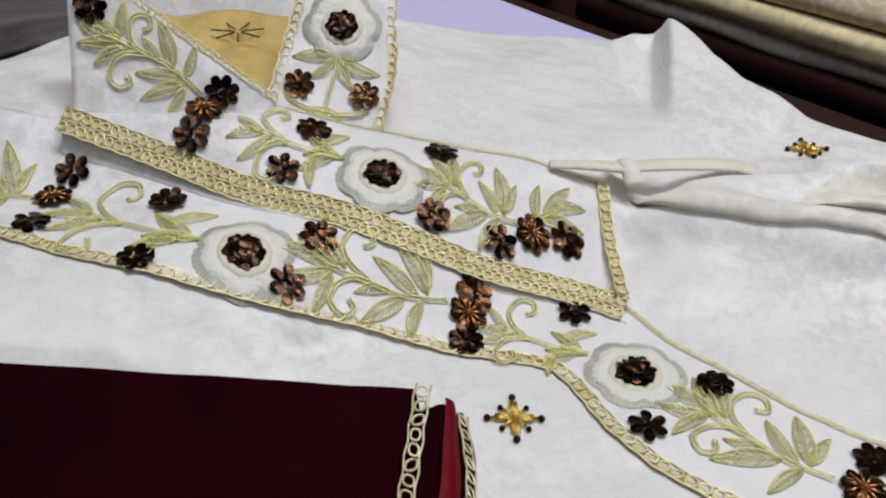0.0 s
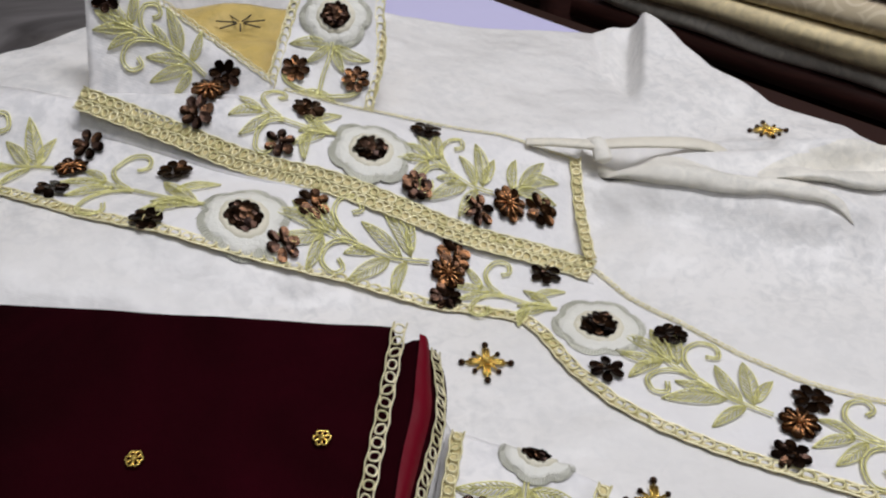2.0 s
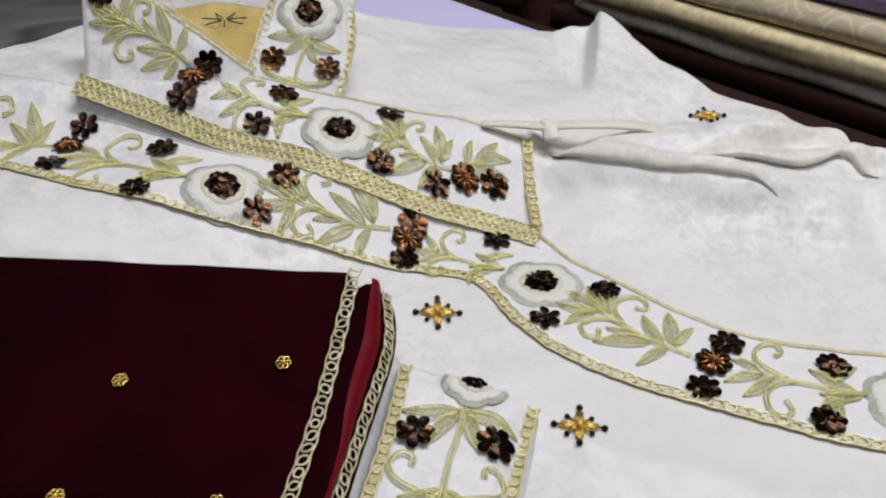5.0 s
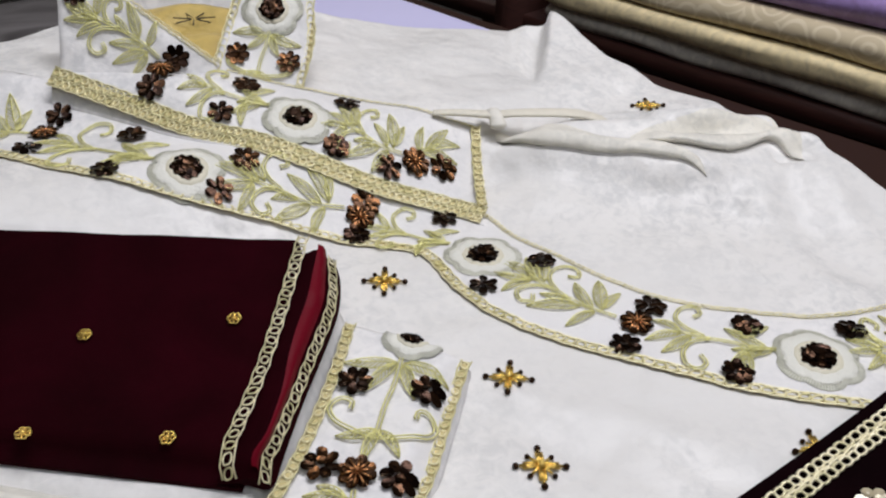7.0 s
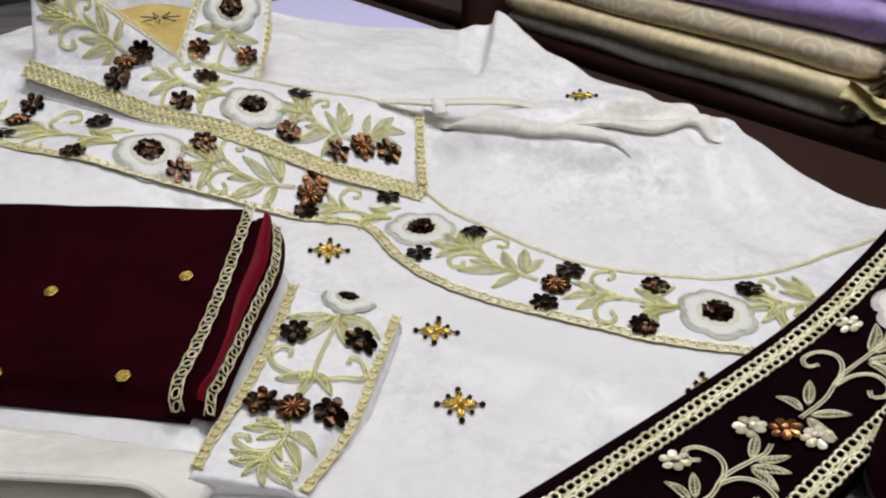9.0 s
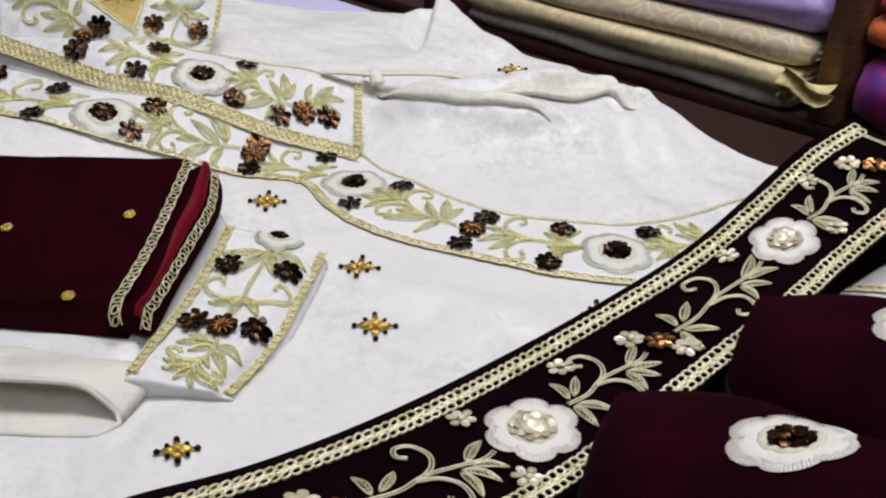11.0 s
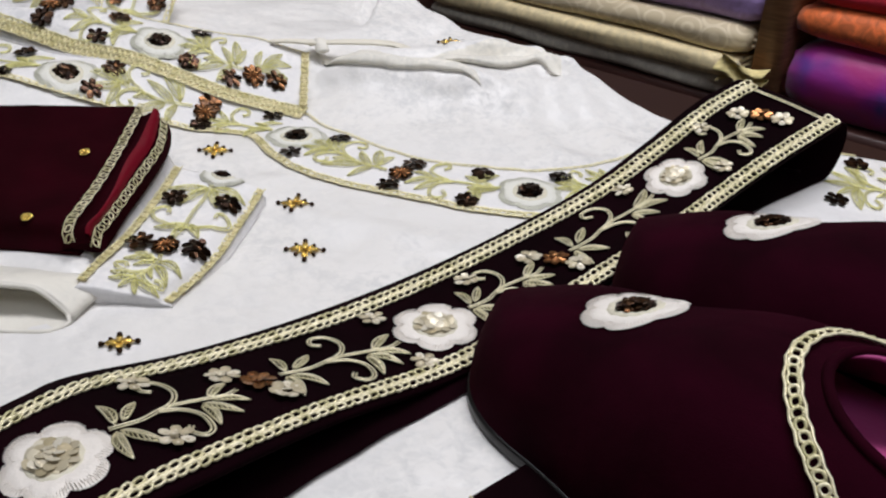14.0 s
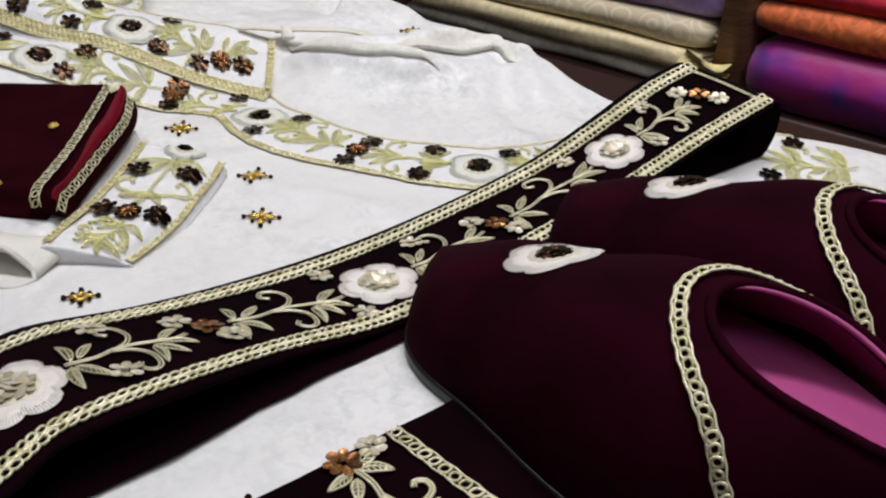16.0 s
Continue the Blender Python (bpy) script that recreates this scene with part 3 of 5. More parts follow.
s = Soup()
cols, rows_ = 24, 24
pts = []
for i in range(rows_):
    for j in range(cols):
        u, v = -0.625 + 0.27 * i / (rows_ - 1), 0.10 + 0.498 * j / (cols - 1)
        p = rack(u, v, 0)
        pts.append(p + Vector((0, 0, -0.0215 + 0.0010 * noise.noise(p * 9))))
s.grid(pts, rows_, cols)
sheet = part("packing_sheet", s, SHEET)
tagged(sheet, "pale lavender packing sheet spread on the counter", "sheet")

s = Soup()
box(s, -2.6, 2.6, -2.4, 2.6, -1.0, -0.96)
FLOORM = wood("floor_boards", (0.20, 0.15, 0.11))
tagged(part("floor", s, FLOORM), "brown shop floor", "floor", kind="structure")
PAINT = plain_cloth("wall_paint", (0.62, 0.60, 0.56), 0.8, 5.0, 0.9)
for nm, b in (("wall_north", (-2.6, 2.6, 2.6, 2.7)), ("wall_south", (-2.6, 2.6, -2.5, -2.4)), ("wall_east", (2.6, 2.7, -2.4, 2.6)), ("wall_west", (-2.7, -2.6, -2.4, 2.6))):
    s = Soup()
    box(s, *b, -0.96, 1.9)
    tagged(part(nm, s, PAINT), "plain shop wall", "wall", kind="structure")
s = Soup()
box(s, -2.6, 2.6, -2.4, 2.6, 1.9, 1.98)
tagged(part("ceiling", s, PAINT), "plain shop ceiling", "ceiling", kind="structure")

# shelf rack beyond the counter
shelf = holder("shelf_rack")
FRONT = 0.930
for nm, b, mt in (("shelf_board", (-1.1, 0.75, FRONT, FRONT + 0.42, -0.150, -0.125), WOOD),
                  ("lower_board", (-1.1, 0.75, FRONT - 0.02, FRONT + 0.42, -0.42, -0.40), WOOD),
                  ("divider", (-0.098, -0.066, FRONT - 0.004, FRONT + 0.40, -0.124, 0.45), BROWN),
                  ("end_post", (-0.69, -0.655, FRONT - 0.02, FRONT + 0.40, -0.9, 0.45), WOOD),
                  ("back_panel", (-1.1, 0.75, FRONT + 0.421, FRONT + 0.44, -0.9, 0.45), WOOD),
                  ("plinth", (-1.1, 0.75, FRONT + 0.02, FRONT + 0.41, -0.955, -0.43), WOOD)):
    s = Soup()
    box(s, *b, rack, 0.002)
    part(nm, s, mt, shelf)
tagged(shelf, "dark red-brown wooden shelf rack full of folded fabric", "shelf")


def bolt(label, u0, u1, z0, z1, material, front=0.0, depth=0.30, lap=0.0):
    """A folded length of cloth: rounded fold to the front, layered open end."""
    s = Soup()
    n, m = 30, 14
    hz, zc = (z1 - z0) / 2, (z0 + z1) / 2
    prof = []
    for j in range(m):
        t = -math.pi / 2 + math.pi * j / (m - 1)
        prof.append((FRONT + front + hz * 0.9 * (1 - math.cos(t)), zc + hz * math.sin(t)))
    prof = [(FRONT + front + depth, z0)] + prof + [(FRONT + front + depth, z1)]
    k = len(prof)
    pts = []
    for i in range(n):
        f = i / (n - 1)
        u = u0 + (u1 - u0) * f
        e = min(1.0, min(f, 1 - f) * n / 1.5)
        sc = 0.72 + 0.28 * math.sqrt(e)
        for v, z in prof:
            w = 0.0035 * noise.noise(Vector((u * 9, v * 30, z * 60 + u0)))
            pts.append(rack(u, v + w + 0.012 * (1 - sc), zc + (z - zc) * sc + w * 0.6))
    s.grid(pts, n, k)
    for row in (0, n - 1):
        o = row * k
        s.f.append(tuple(range(o, o + k)) if row else tuple(range(o + k - 1, o - 1, -1)))
    ob = holder("folded_fabric")
    part("outer_fold", s, material, ob)
    for k in range(3):
        t = Soup()
        zz = z0 + (z1 - z0) * (0.18 + 0.24 * k)
        box(t, u0 - 0.003, u1 + 0.003 + 0.002 * (k % 2), FRONT + front + 0.022, FRONT + front + depth - 0.02, zz, zz + (z1 - z0) * 0.16, rack, 0.0015)
        part("inner_fold", t, material, ob)
    tagged(ob, label, "fabric", "folded fabric on the shelf")
    return ob


bolt("folded off-white cotton cloth on the shelf", -0.62, -0.125, -0.124, -0.100, plain_cloth("offwhite_cotton", (0.80, 0.74, 0.63)))
bolt("folded cream yellow cloth with a loose corner", -0.62, -0.118, -0.099, -0.071, plain_cloth("cream_cotton", (0.92, 0.77, 0.46)), -0.012)
bolt("folded beige brocade with ringed pattern", -0.62, -0.112, -0.070, -0.037, swirl_cloth("beige_brocade", (0.60, 0.50, 0.33), (0.72, 0.62, 0.44)), -0.005)
bolt("folded lilac satin cloth", -0.62, -0.105, -0.036, 0.014, plain_cloth("lilac_satin", (0.52, 0.36, 0.76), 0.4), 0.004)
bolt("folded tan cloth on top of the stack", -0.62, -0.105, 0.015, 0.058, plain_cloth("tan_cotton", (0.40, 0.34, 0.27)), 0.01)
bolt("folded purple tie-dyed silk", -0.055, 0.70, -0.124, -0.036, tie_dye("purple_tie_dye", (0.075, 0.040, 0.26), (0.32, 0.022, 0.26), (0.42, 0.024, 0.20)), -0.006)
bolt("folded orange printed cloth", -0.060, 0.70, -0.035, 0.004, plain_cloth("orange_print", (0.92, 0.20, 0.05), 0.7, 70.0, 0.5), 0.0)
bolt("folded crimson cotton cloth", -0.055, 0.70, 0.005, 0.032, plain_cloth("crimson_cotton", (0.55, 0.010, 0.035)), 0.004)
bolt("folded greige cloth on top of the stack", -0.055, 0.70, 0.033, 0.072, plain_cloth("greige_cotton", (0.42, 0.36, 0.30)), 0.008)

# the cream cloth's loose corner
s = Soup()
pts = []
for i in range(14):
    for j in range(8):
        u, v = -0.135 + 0.062 * i / 13, j / 7
        taper = 1 - 0.45 * i / 13
        pts.append(rack(u, FRONT - 0.018 + 0.012 * math.sin(v * 9 + i * 0.4), -0.085 + (v - 0.5) * 0.034 * taper + 0.004 * math.sin(i * 0.5)))
s.grid(pts, 14, 8)
corner = part("cloth_corner", s, plain_cloth("cream_corner", (0.85, 0.72, 0.33)))
tagged(corner, "loose yellow cream corner of folded cloth", "fabric")

# ---------------------------------------------------------------- the garment
kurta = holder("kurta")
tagged(kurta, "ivory silk kurta with gold embroidery lying on the counter", "kurta")

right_edge = [(0.150, 0.565), (0.162, 0.535), (0.180, 0.505), (0.213, 0.470), (0.252, 0.442), (0.288, 0.392), (0.334, 0.344), (0.376, 0.317), (0.430, 0.288), (0.470, 0.272), (0.520, 0.252), (0.62, 0.18), (0.66, 0.08), (0.66, -0.36)]
left_edge = [(-0.150, 0.565), (-0.185, 0.51), (-0.225, 0.44), (-0.27, 0.38), (-0.40, 0.28), (-0.46, 0.1), (-0.46, -0.36)]


def edge_at(edge, y):
    for (x0, y0), (x1, y1) in zip(edge, edge[1:]):
        if y0 >= y >= y1:
            return x0 + (x1 - x0) * (y0 - y) / (y0 - y1)
    return edge[-1][0]


s = Soup()
R, C = 330, 380
pts = []
for i in range(-1, R + 1):
    y = 0.565 - 0.925 * min(R - 1, max(0, i)) / (R - 1)
    x0, x1 = edge_at(left_edge, y), edge_at(right_edge, y)
    for j in range(-1, C + 1):
        x = x0 + (x1 - x0) * min(C - 1, max(0, j)) / (C - 1)
        inside = 0 <= i < R and 0 <= j < C
        near = min(x - x0, x1 - x, (0.565 - y) + 0.002)
        roll = 0.010 * (1 - step(0.0, 0.016, near))
        if inside:
            pts.append(Vector((x, y, max(lie(x, y) + folds(x, y) - roll, -0.0195))))
        else:
            pts.append(Vector((x + (0.001 if j >= C else -0.001 if j < 0 else 0), y + (0.002 if i < 0 else 0), -0.0205)))
s.grid(pts, R + 2, C + 2)
part("body", s, SILK, kurta, "ivory silk jacquard body")

# band from the neck down round the chest, and the lapped band above it
low1 = spline([on_cloth(*p) for p in ((-0.30, 0.355), (-0.235, 0.333), (-0.179, 0.311), (-0.131, 0.294), (-0.088, 0.286), (-0.048, 0.286), (-0.006, 0.288), (0.040, 0.282), (0.059, 0.274), (0.077, 0.241), (0.101, 0.219), (0.148, 0.197), (0.193, 0.182), (0.240, 0.171), (0.300, 0.166), (0.350, 0.170), (0.40, 0.165), (0.46, 0.150))], 160)
up1 = spline([on_cloth(*p) for p in ((-0.235, 0.385), (-0.20, 0.382), (-0.159, 0.372), (-0.105, 0.357), (-0.040, 0.335), (0.020, 0.328), (0.066, 0.327), (0.090, 0.317), (0.109, 0.292), (0.135, 0.269), (0.158, 0.250), (0.182, 0.238), (0.206, 0.231), (0.260, 0.231), (0.312, 0.250), (0.360, 0.276), (0.42, 0.275), (0.475, 0.262))], 160)
for c in (low1, up1):
    for p in c:
        p.z = lie(p.x, p.y) + folds(p.x, p.y) + 0.0006
panel("front_band", kurta, low1, up1, BAND, 160, 22, 0.0007, lay=lambda x, y: lie(x, y) + folds(x, y))
trim(kurta, low1, 0.0058, 1, GOLD, "gold chain braid along the band", 0.0052, tape=True)
i_turn = min(range(160), key=lambda i: (up1[i].x - 0.09) ** 2 + (up1[i].y - 0.317) ** 2)
trim(kurta, up1[i_turn:], 0.0024, 1, GOLD, "narrow gold chain stitch", 0.0030)

lap_h = lambda x: 0.0032 + 0.0058 * step(-0.01, -0.13, x)
up2 = spline([on_cloth(*p) for p in ((-0.158, 0.3725), (-0.105, 0.3805), (-0.072, 0.3890), (-0.034, 0.389), (-0.009, 0.391), (0.030, 0.387), (0.066, 0.380), (0.088, 0.379))], 90)
low2 = spline([on_cloth(*p) for p in ((-0.157, 0.3560), (-0.105, 0.3435), (-0.040, 0.3240), (0.020, 0.3170), (0.066, 0.3165), (0.0900, 0.3060))], 90)
for c in (low2, up2):
    for p in c:
        p.z = lie(p.x, p.y) + lap_h(p.x)
panel("lapped_band", kurta, low2, up2, BAND, 90, 24, lap_h, "", 0.002, 0.8)
mid2 = []
for p, q in zip(low2, up2):
    d = (q - p)
    v = 0.0070 / d.length
    m_ = p.lerp(q, v)
    mid2.append(Vector((m_.x, m_.y, lie(m_.x, m_.y) + lap_h(m_.x) * (1 - 0.8 * (1 - step(0.0, 0.4, v))) + 0.0016)))
trim(kurta, mid2, 0.0116, 2, GOLD, "double gold chain braid", 0.0043, lambda p: Vector((0.0, -0.35 - 0.35 * step(0.02, -0.10, p.x), 0.85)).normalized(), tape=True)
trim(kurta, up2[34:], 0.0018, 1, GOLD, "narrow gold chain stitch", 0.0032)
end = spline([Vector((x, y, lie(x, y) + 0.0054)) for x, y in ((0.086, 0.378), (0.087, 0.353), (0.089, 0.318))], 20)
trim(kurta, end, 0.0050, 1, GOLD, "gold chain braid", 0.0050, tape=True)

front = lambda x, y, h=0.0: Vector((x, y, lie(x, y) + folds(x, y) + 0.0009 + h))
lapped = lambda x, y, h=0.0: Vector((x, y, lie(x, y) + lap_h(x) + 0.0004 + h))

DARK_LABEL, COP_LABEL = "dark brown sequin flower", "copper brown sequin flower"
for x, y in ((-0.069, 0.302), (0.088, 0.274), (0.239, 0.198)):
    big_flower(kurta, front, x, y, 0.040, ORGANZA, VEIL, DARKSEQ, "ivory organza flower with sequin centre", random.uniform(0, 1))
big_flower(kurta, lapped, -0.017, 0.3535, 0.040, ORGANZA, VEIL, DARKSEQ, "ivory organza flower with sequin centre")
for fit, mt, lab, spots in ((front, DARKSEQ, DARK_LABEL, ((-0.151, 0.351), (-0.156, 0.315), (-0.109, 0.295), (-0.051, 0.296), (0.021, 0.2925), (0.068, 0.314), (0.087, 0.247), (0.118, 0.271), (0.151, 0.206), (0.211, 0.221), (0.199, 0.190), (0.261, 0.221), (0.434, 0.200))),
                            (front, COPSEQ, COP_LABEL, ((-0.107, 0.337), (-0.041, 0.319), (0.0245, 0.3145), (0.168, 0.235), (0.468, 0.249))),
                            (lapped, COPSEQ, COP_LABEL, ((0.009, 0.381), (-0.049, 0.376), (0.067, 0.348))),
                            (lapped, DARKSEQ, DARK_LABEL, ((0.006, 0.340), (-0.060, 0.352), (0.036, 0.338)))):
    for x, y in spots:
        sequin_bloom(kurta, fit, x, y - 0.003, 0.0158 if mt is COPSEQ else 0.0148, mt, lab, random.choice((6, 7, 8)))
for fit, x, y in ((front, -0.155, 0.334), (front, 0.022, 0.3035), (front, 0.159, 0.220), (lapped, 0.051, 0.344)):
    bugle_bloom(kurta, fit, x, y - 0.001, 0.0160)

for fit, a, b, w, rich in ((front, (-0.163, 0.333), (-0.225, 0.350), 0.040, 1), (front, (-0.087, 0.306), (-0.148, 0.329), 0.044, 0), (front, (0.013, 0.306), (-0.051, 0.309), 0.036, 1),
                           (front, (0.071, 0.285), (0.030, 0.305), 0.034, 0), (front, (0.150, 0.223), (0.103, 0.266), 0.040, 1), (front, (0.221, 0.203), (0.168, 0.217), 0.038, 0),
                           (front, (0.300, 0.215), (0.258, 0.204), 0.040, 1), (front, (0.50, 0.21), (0.442, 0.222), 0.055, 1),
                           (lapped, (0.043, 0.346), (0.002, 0.362), 0.040, 1), (lapped, (-0.034, 0.360), (-0.080, 0.368), 0.034, 0)):
    b = (b[0] + 0.07 * (b[0] - a[0]), b[1] + 0.07 * (b[1] - a[1]))
    sprig(kurta, fit, a, b, w * (1.70 if rich else 1.38), ZARI, "", SPRAY if rich else SIDE)

sprig(kurta, lapped, (0.052, 0.350), (0.074, 0.366), 0.024, ZARI, "", TUFT)

for x, y, t in ((0.038, 0.247, 0.03), (0.096, 0.180, -0.12), (0.106, 0.131, 0.06), (0.221, 0.143, 0.1), (0.200, 0.425, 0.0), (-0.075, 0.235, 0.1), (0.130, -0.104, 0.2)):
    gold_star(kurta, lambda x, y, h=0.0: Vector((x, y, lie(x, y) + folds(x, y) + h)), x, y, 0.0255 if y > 0.1 else 0.019, t)

gold_star(kurta, lambda x, y, h=0.0: Vector((x, 0.0425 + 0.8 * (y - 0.0425), lie(x, 0.0425) + folds(x, 0.0425) + 0.0004 + h * 0.7)), 0.0285, 0.0425, 0.020, 0.2)

# stand collar: near half, far half, yellow lining
near_fit = flat_frame((-0.153, 0.376, 0.0600), (0.083, 0.016, -0.004), (-0.0508, 0.482, 0.8746))
flat_panel("collar_near_half", kurta, [near_fit(-0.003, -0.007), near_fit(0.083, -0.007), near_fit(0.086, 0.001), near_fit(-0.004, 0.066)], BAND, 30, 20, 0.003, "standing collar half with embroidery", 0.001)
trim(kurta, [near_fit(0.086 - 0.090 * k / 10, 0.001 + 0.065 * k / 10, 0.0012) for k in range(11)], 0.0028, 1, GOLD, "narrow gold chain stitch", 0.0032, lambda p: Vector((0.19, -0.85, 0.48)))
cf = lambda x, y, h=0.0: near_fit(x, y, 0.0017 + h)
sprig(kurta, cf, (0.052, 0.004), (0.000, 0.034), -0.056, ZARI)
sequin_bloom(kurta, cf, 0.0615, 0.0045, 0.0155, DARKSEQ, DARK_LABEL)
sequin_bloom(kurta, lapped, -0.1005, 0.3585, 0.0160, DARKSEQ, DARK_LABEL)
bugle_bloom(kurta, lapped, -0.0975, 0.3725, 0.0165)
sequin_bloom(kurta, cf, 0.006, 0.041, 0.0145, DARKSEQ, DARK_LABEL)

far_fit = flat_frame((-0.074, 0.397, 0.050), (0.054, -0.006, -0.009), (-0.002, 0.038, 0.037))
flat_panel("collar_far_half", kurta, [far_fit(0.0, 0.0), far_fit(0.055, 0.0), far_fit(0.046, 0.075), far_fit(0.0, 0.075)], BAND, 24, 24, 0.003, "standing collar half with embroidery", 0.001)
trim(kurta, [far_fit(0.001, 0.0, 0.001), far_fit(0.001, 0.04, 0.001), far_fit(0.001, 0.075, 0.001)], 0.0046, 1, GOLD, "gold chain braid", 0.0046, lambda p: Vector((0, -0.7, 0.7)), tape=True)
trim(kurta, [far_fit(0.053, 0.0, 0.001), far_fit(0.052, 0.035, 0.001), far_fit(0.045, 0.06, 0.001), far_fit(0.044, 0.075, 0.001)], 0.0044, 1, GOLD, "gold chain braid", 0.0046, lambda p: Vector((0, -0.7, 0.7)), tape=True)
rf = lambda x, y, h=0.0: far_fit(x, y, 0.0018 + h)
big_flower(kurta, rf, 0.024, 0.049, 0.037, ORGANZA, VEIL, DARKSEQ, "ivory organza flower with sequin centre")
sequin_bloom(kurta, rf, 0.0115, 0.015, 0.0145, COPSEQ, COP_LABEL)
sequin_bloom(kurta, rf, 0.043, 0.017, 0.0145, COPSEQ, COP_LABEL)
sprig(kurta, rf, (0.026, 0.034), (0.027, -0.004), 0.046, ZARI, "", BRANCH)

flat_panel("collar_lining", kurta, [(-0.165, 0.40, 0.052), (-0.060, 0.402, 0.046), (-0.060, 0.485, 0.060), (-0.165, 0.485, 0.066)], YELLOW, 30, 30, 0.002, "yellow collar lining", 0.006)
flat_panel("collar_back", kurta, [(-0.185, 0.487, 0.050), (-0.030, 0.487, 0.050), (-0.045, 0.52, 0.105), (-0.175, 0.52, 0.105)], BAND, 16, 10, 0.003, "back of the standing collar", 0.002)
s = Soup()
for k in range(7):
    t = 0.4 + k * 0.9
    s.tube([(-0.099 + 0.014 * f * math.cos(t), 0.462 + 0.014 * f * math.sin(t), 0.0625) for f in (0.15, 0.6, 1.0)], 0.00045, 4)
part("stitched_mark", s, THREAD, kurta, "black thread mark")

# tie of rolled silk at the band's end
def rolled(name, pts, r, flat, material, label=""):
    s = Soup()
    c = spline(pts, 30)
    s.tube(c, lambda f: r * (0.75 + 0.35 * f) * (1 - 0.5 * step(0.93, 1.0, f)), 10, flat=flat)
    return part(name, s, material, kurta, label)


def lap(name, low, top, lift, material, label="", tail=0.25):
    """A soft lap of cloth: its far edge runs into the garment, its near edge stands proud and turns under."""
    lo, hi = spline([(*p, 0) for p in low], 48), spline([(*p, 0) for p in top], 48)
    s = Soup()
    pts = []
    for i in range(48):
        f = i / 47
        e = lift * math.sin(math.pi * min(1, max(0, 0.5 * f / tail if f < tail else 0.5 + 0.42 * max(0, f - 0.75) / 0.25))) + 0.0004
        for j in range(14):
            v = j / 11
            p = hi[i].lerp(lo[i], min(v, 1.0))
            base = lie(p.x, p.y) + folds(p.x, p.y)
            z = base - 0.0006 + e * step(0.0, 0.75, v) * (1 - 0.25 * step(0.8, 1.0, v))
            if j > 11:
                z = base + e * (0.40 if j == 12 else -0.05)
                p = p + Vector((0, 0.0012 if j == 12 else 0.0045, 0))
            pts.append(Vector((p.x, p.y, z + 0.0003 * noise.noise(p * 90))))
    s.grid(pts, 48, 14)
    return part(name, s, material, kurta, label)


rolled("tie_loop", [(0.060, 0.380, 0.036), (0.075, 0.379, 0.037), (0.097, 0.380, 0.036)], 0.0045, 0.40, CREAM)
rolled("tie_knot", [(0.090, 0.386, 0.033), (0.0965, 0.381, 0.0375), (0.100, 0.371, 0.031)], 0.0050, 0.45, WARM, "knotted silk tie")
rolled("tie_tail", [(0.094, 0.380, 0.036), (0.12, 0.385, 0.036), (0.150, 0.390, 0.034), (0.170, 0.392, 0.028)], 0.0062, 0.30, CREAM, "soft silk tie end")
lap("tie_tail", [(0.0980, 0.3740), (0.1100, 0.3650), (0.1250, 0.3570), (0.1498, 0.3515), (0.1641, 0.3500), (0.1784, 0.3493), (0.196, 0.3462), (0.210, 0.3421), (0.2185, 0.3385)],
    [(0.0980, 0.386), (0.1250, 0.3865), (0.1555, 0.3762), (0.1805, 0.3681), (0.2021, 0.3645), (0.2150, 0.352), (0.2190, 0.3390)], 0.0055, WARM, "soft silk tie end", 0.12)
lap("sleeve_lap", [(0.1780, 0.3640), (0.2088, 0.3618), (0.2265, 0.3579), (0.2376, 0.3585), (0.2495, 0.3638), (0.2608, 0.3721), (0.2680, 0.3700), (0.2745, 0.3640), (0.2830, 0.3625)],
    [(0.1761, 0.3775), (0.2145, 0.3938), (0.2433, 0.4024), (0.2631, 0.4038), (0.276, 0.3934), (0.2846, 0.3800), (0.2840, 0.3635)], 0.0070, WARM)

# ---------------------------------------------------------------- folded sleeve with its cuff
sleeve = holder("folded_sleeve")
tagged(sleeve, "folded ivory silk sleeve with an embroidered cuff", "sleeve")


def slab(name, parent, corners, tops, base, material, label="", n=40, m=24, roundness=0.006, wav=0.001, sag=0.0):
    """A soft folded layer: four corners in plan (going round), their top heights, and the height it rests at."""
    s = Soup()
    a, b, c, d = [Vector((*p, z)) for p, z in zip(corners, tops)]
    pts = []
    for i in range(n):
        for j in range(m):
            u, v = i / (n - 1), j / (m - 1)
            p = a.lerp(b, u).lerp(d.lerp(c, u), v)
            w = min(u * (b - a).length, (1 - u) * (b - a).length, v * (d - a).length, (1 - v) * (d - a).length)
            lo = base(p.x, p.y) if callable(base) else base
            p.z -= sag * 4 * v * (1 - v)
            k = math.sqrt(max(0.0, 1 - (1 - min(1, w / roundness)) ** 2))
            z = lo + (p.z - lo) * (0.12 + 0.88 * k) + wav * noise.noise(p * 45) * k
            pts.append(Vector((p.x, p.y, z)))
    s.grid(pts, n, m)
    o = len(s.v)
    rim = [i * m for i in range(n)] + [(n - 1) * m + j for j in range(1, m)] + [i * m + m - 1 for i in range(n - 2, -1, -1)] + [j for j in range(m - 2, 0, -1)]
    for r in rim:
        x, y, z = s.v[r]
        s.v.append((x, y, (base(x, y) if callable(base) else base)))
    for k in range(len(rim)):
        l = (k + 1) % len(rim)
        s.f.append((rim[l], rim[k], o + k, o + l))
    return part(name, s, material, parent, label)


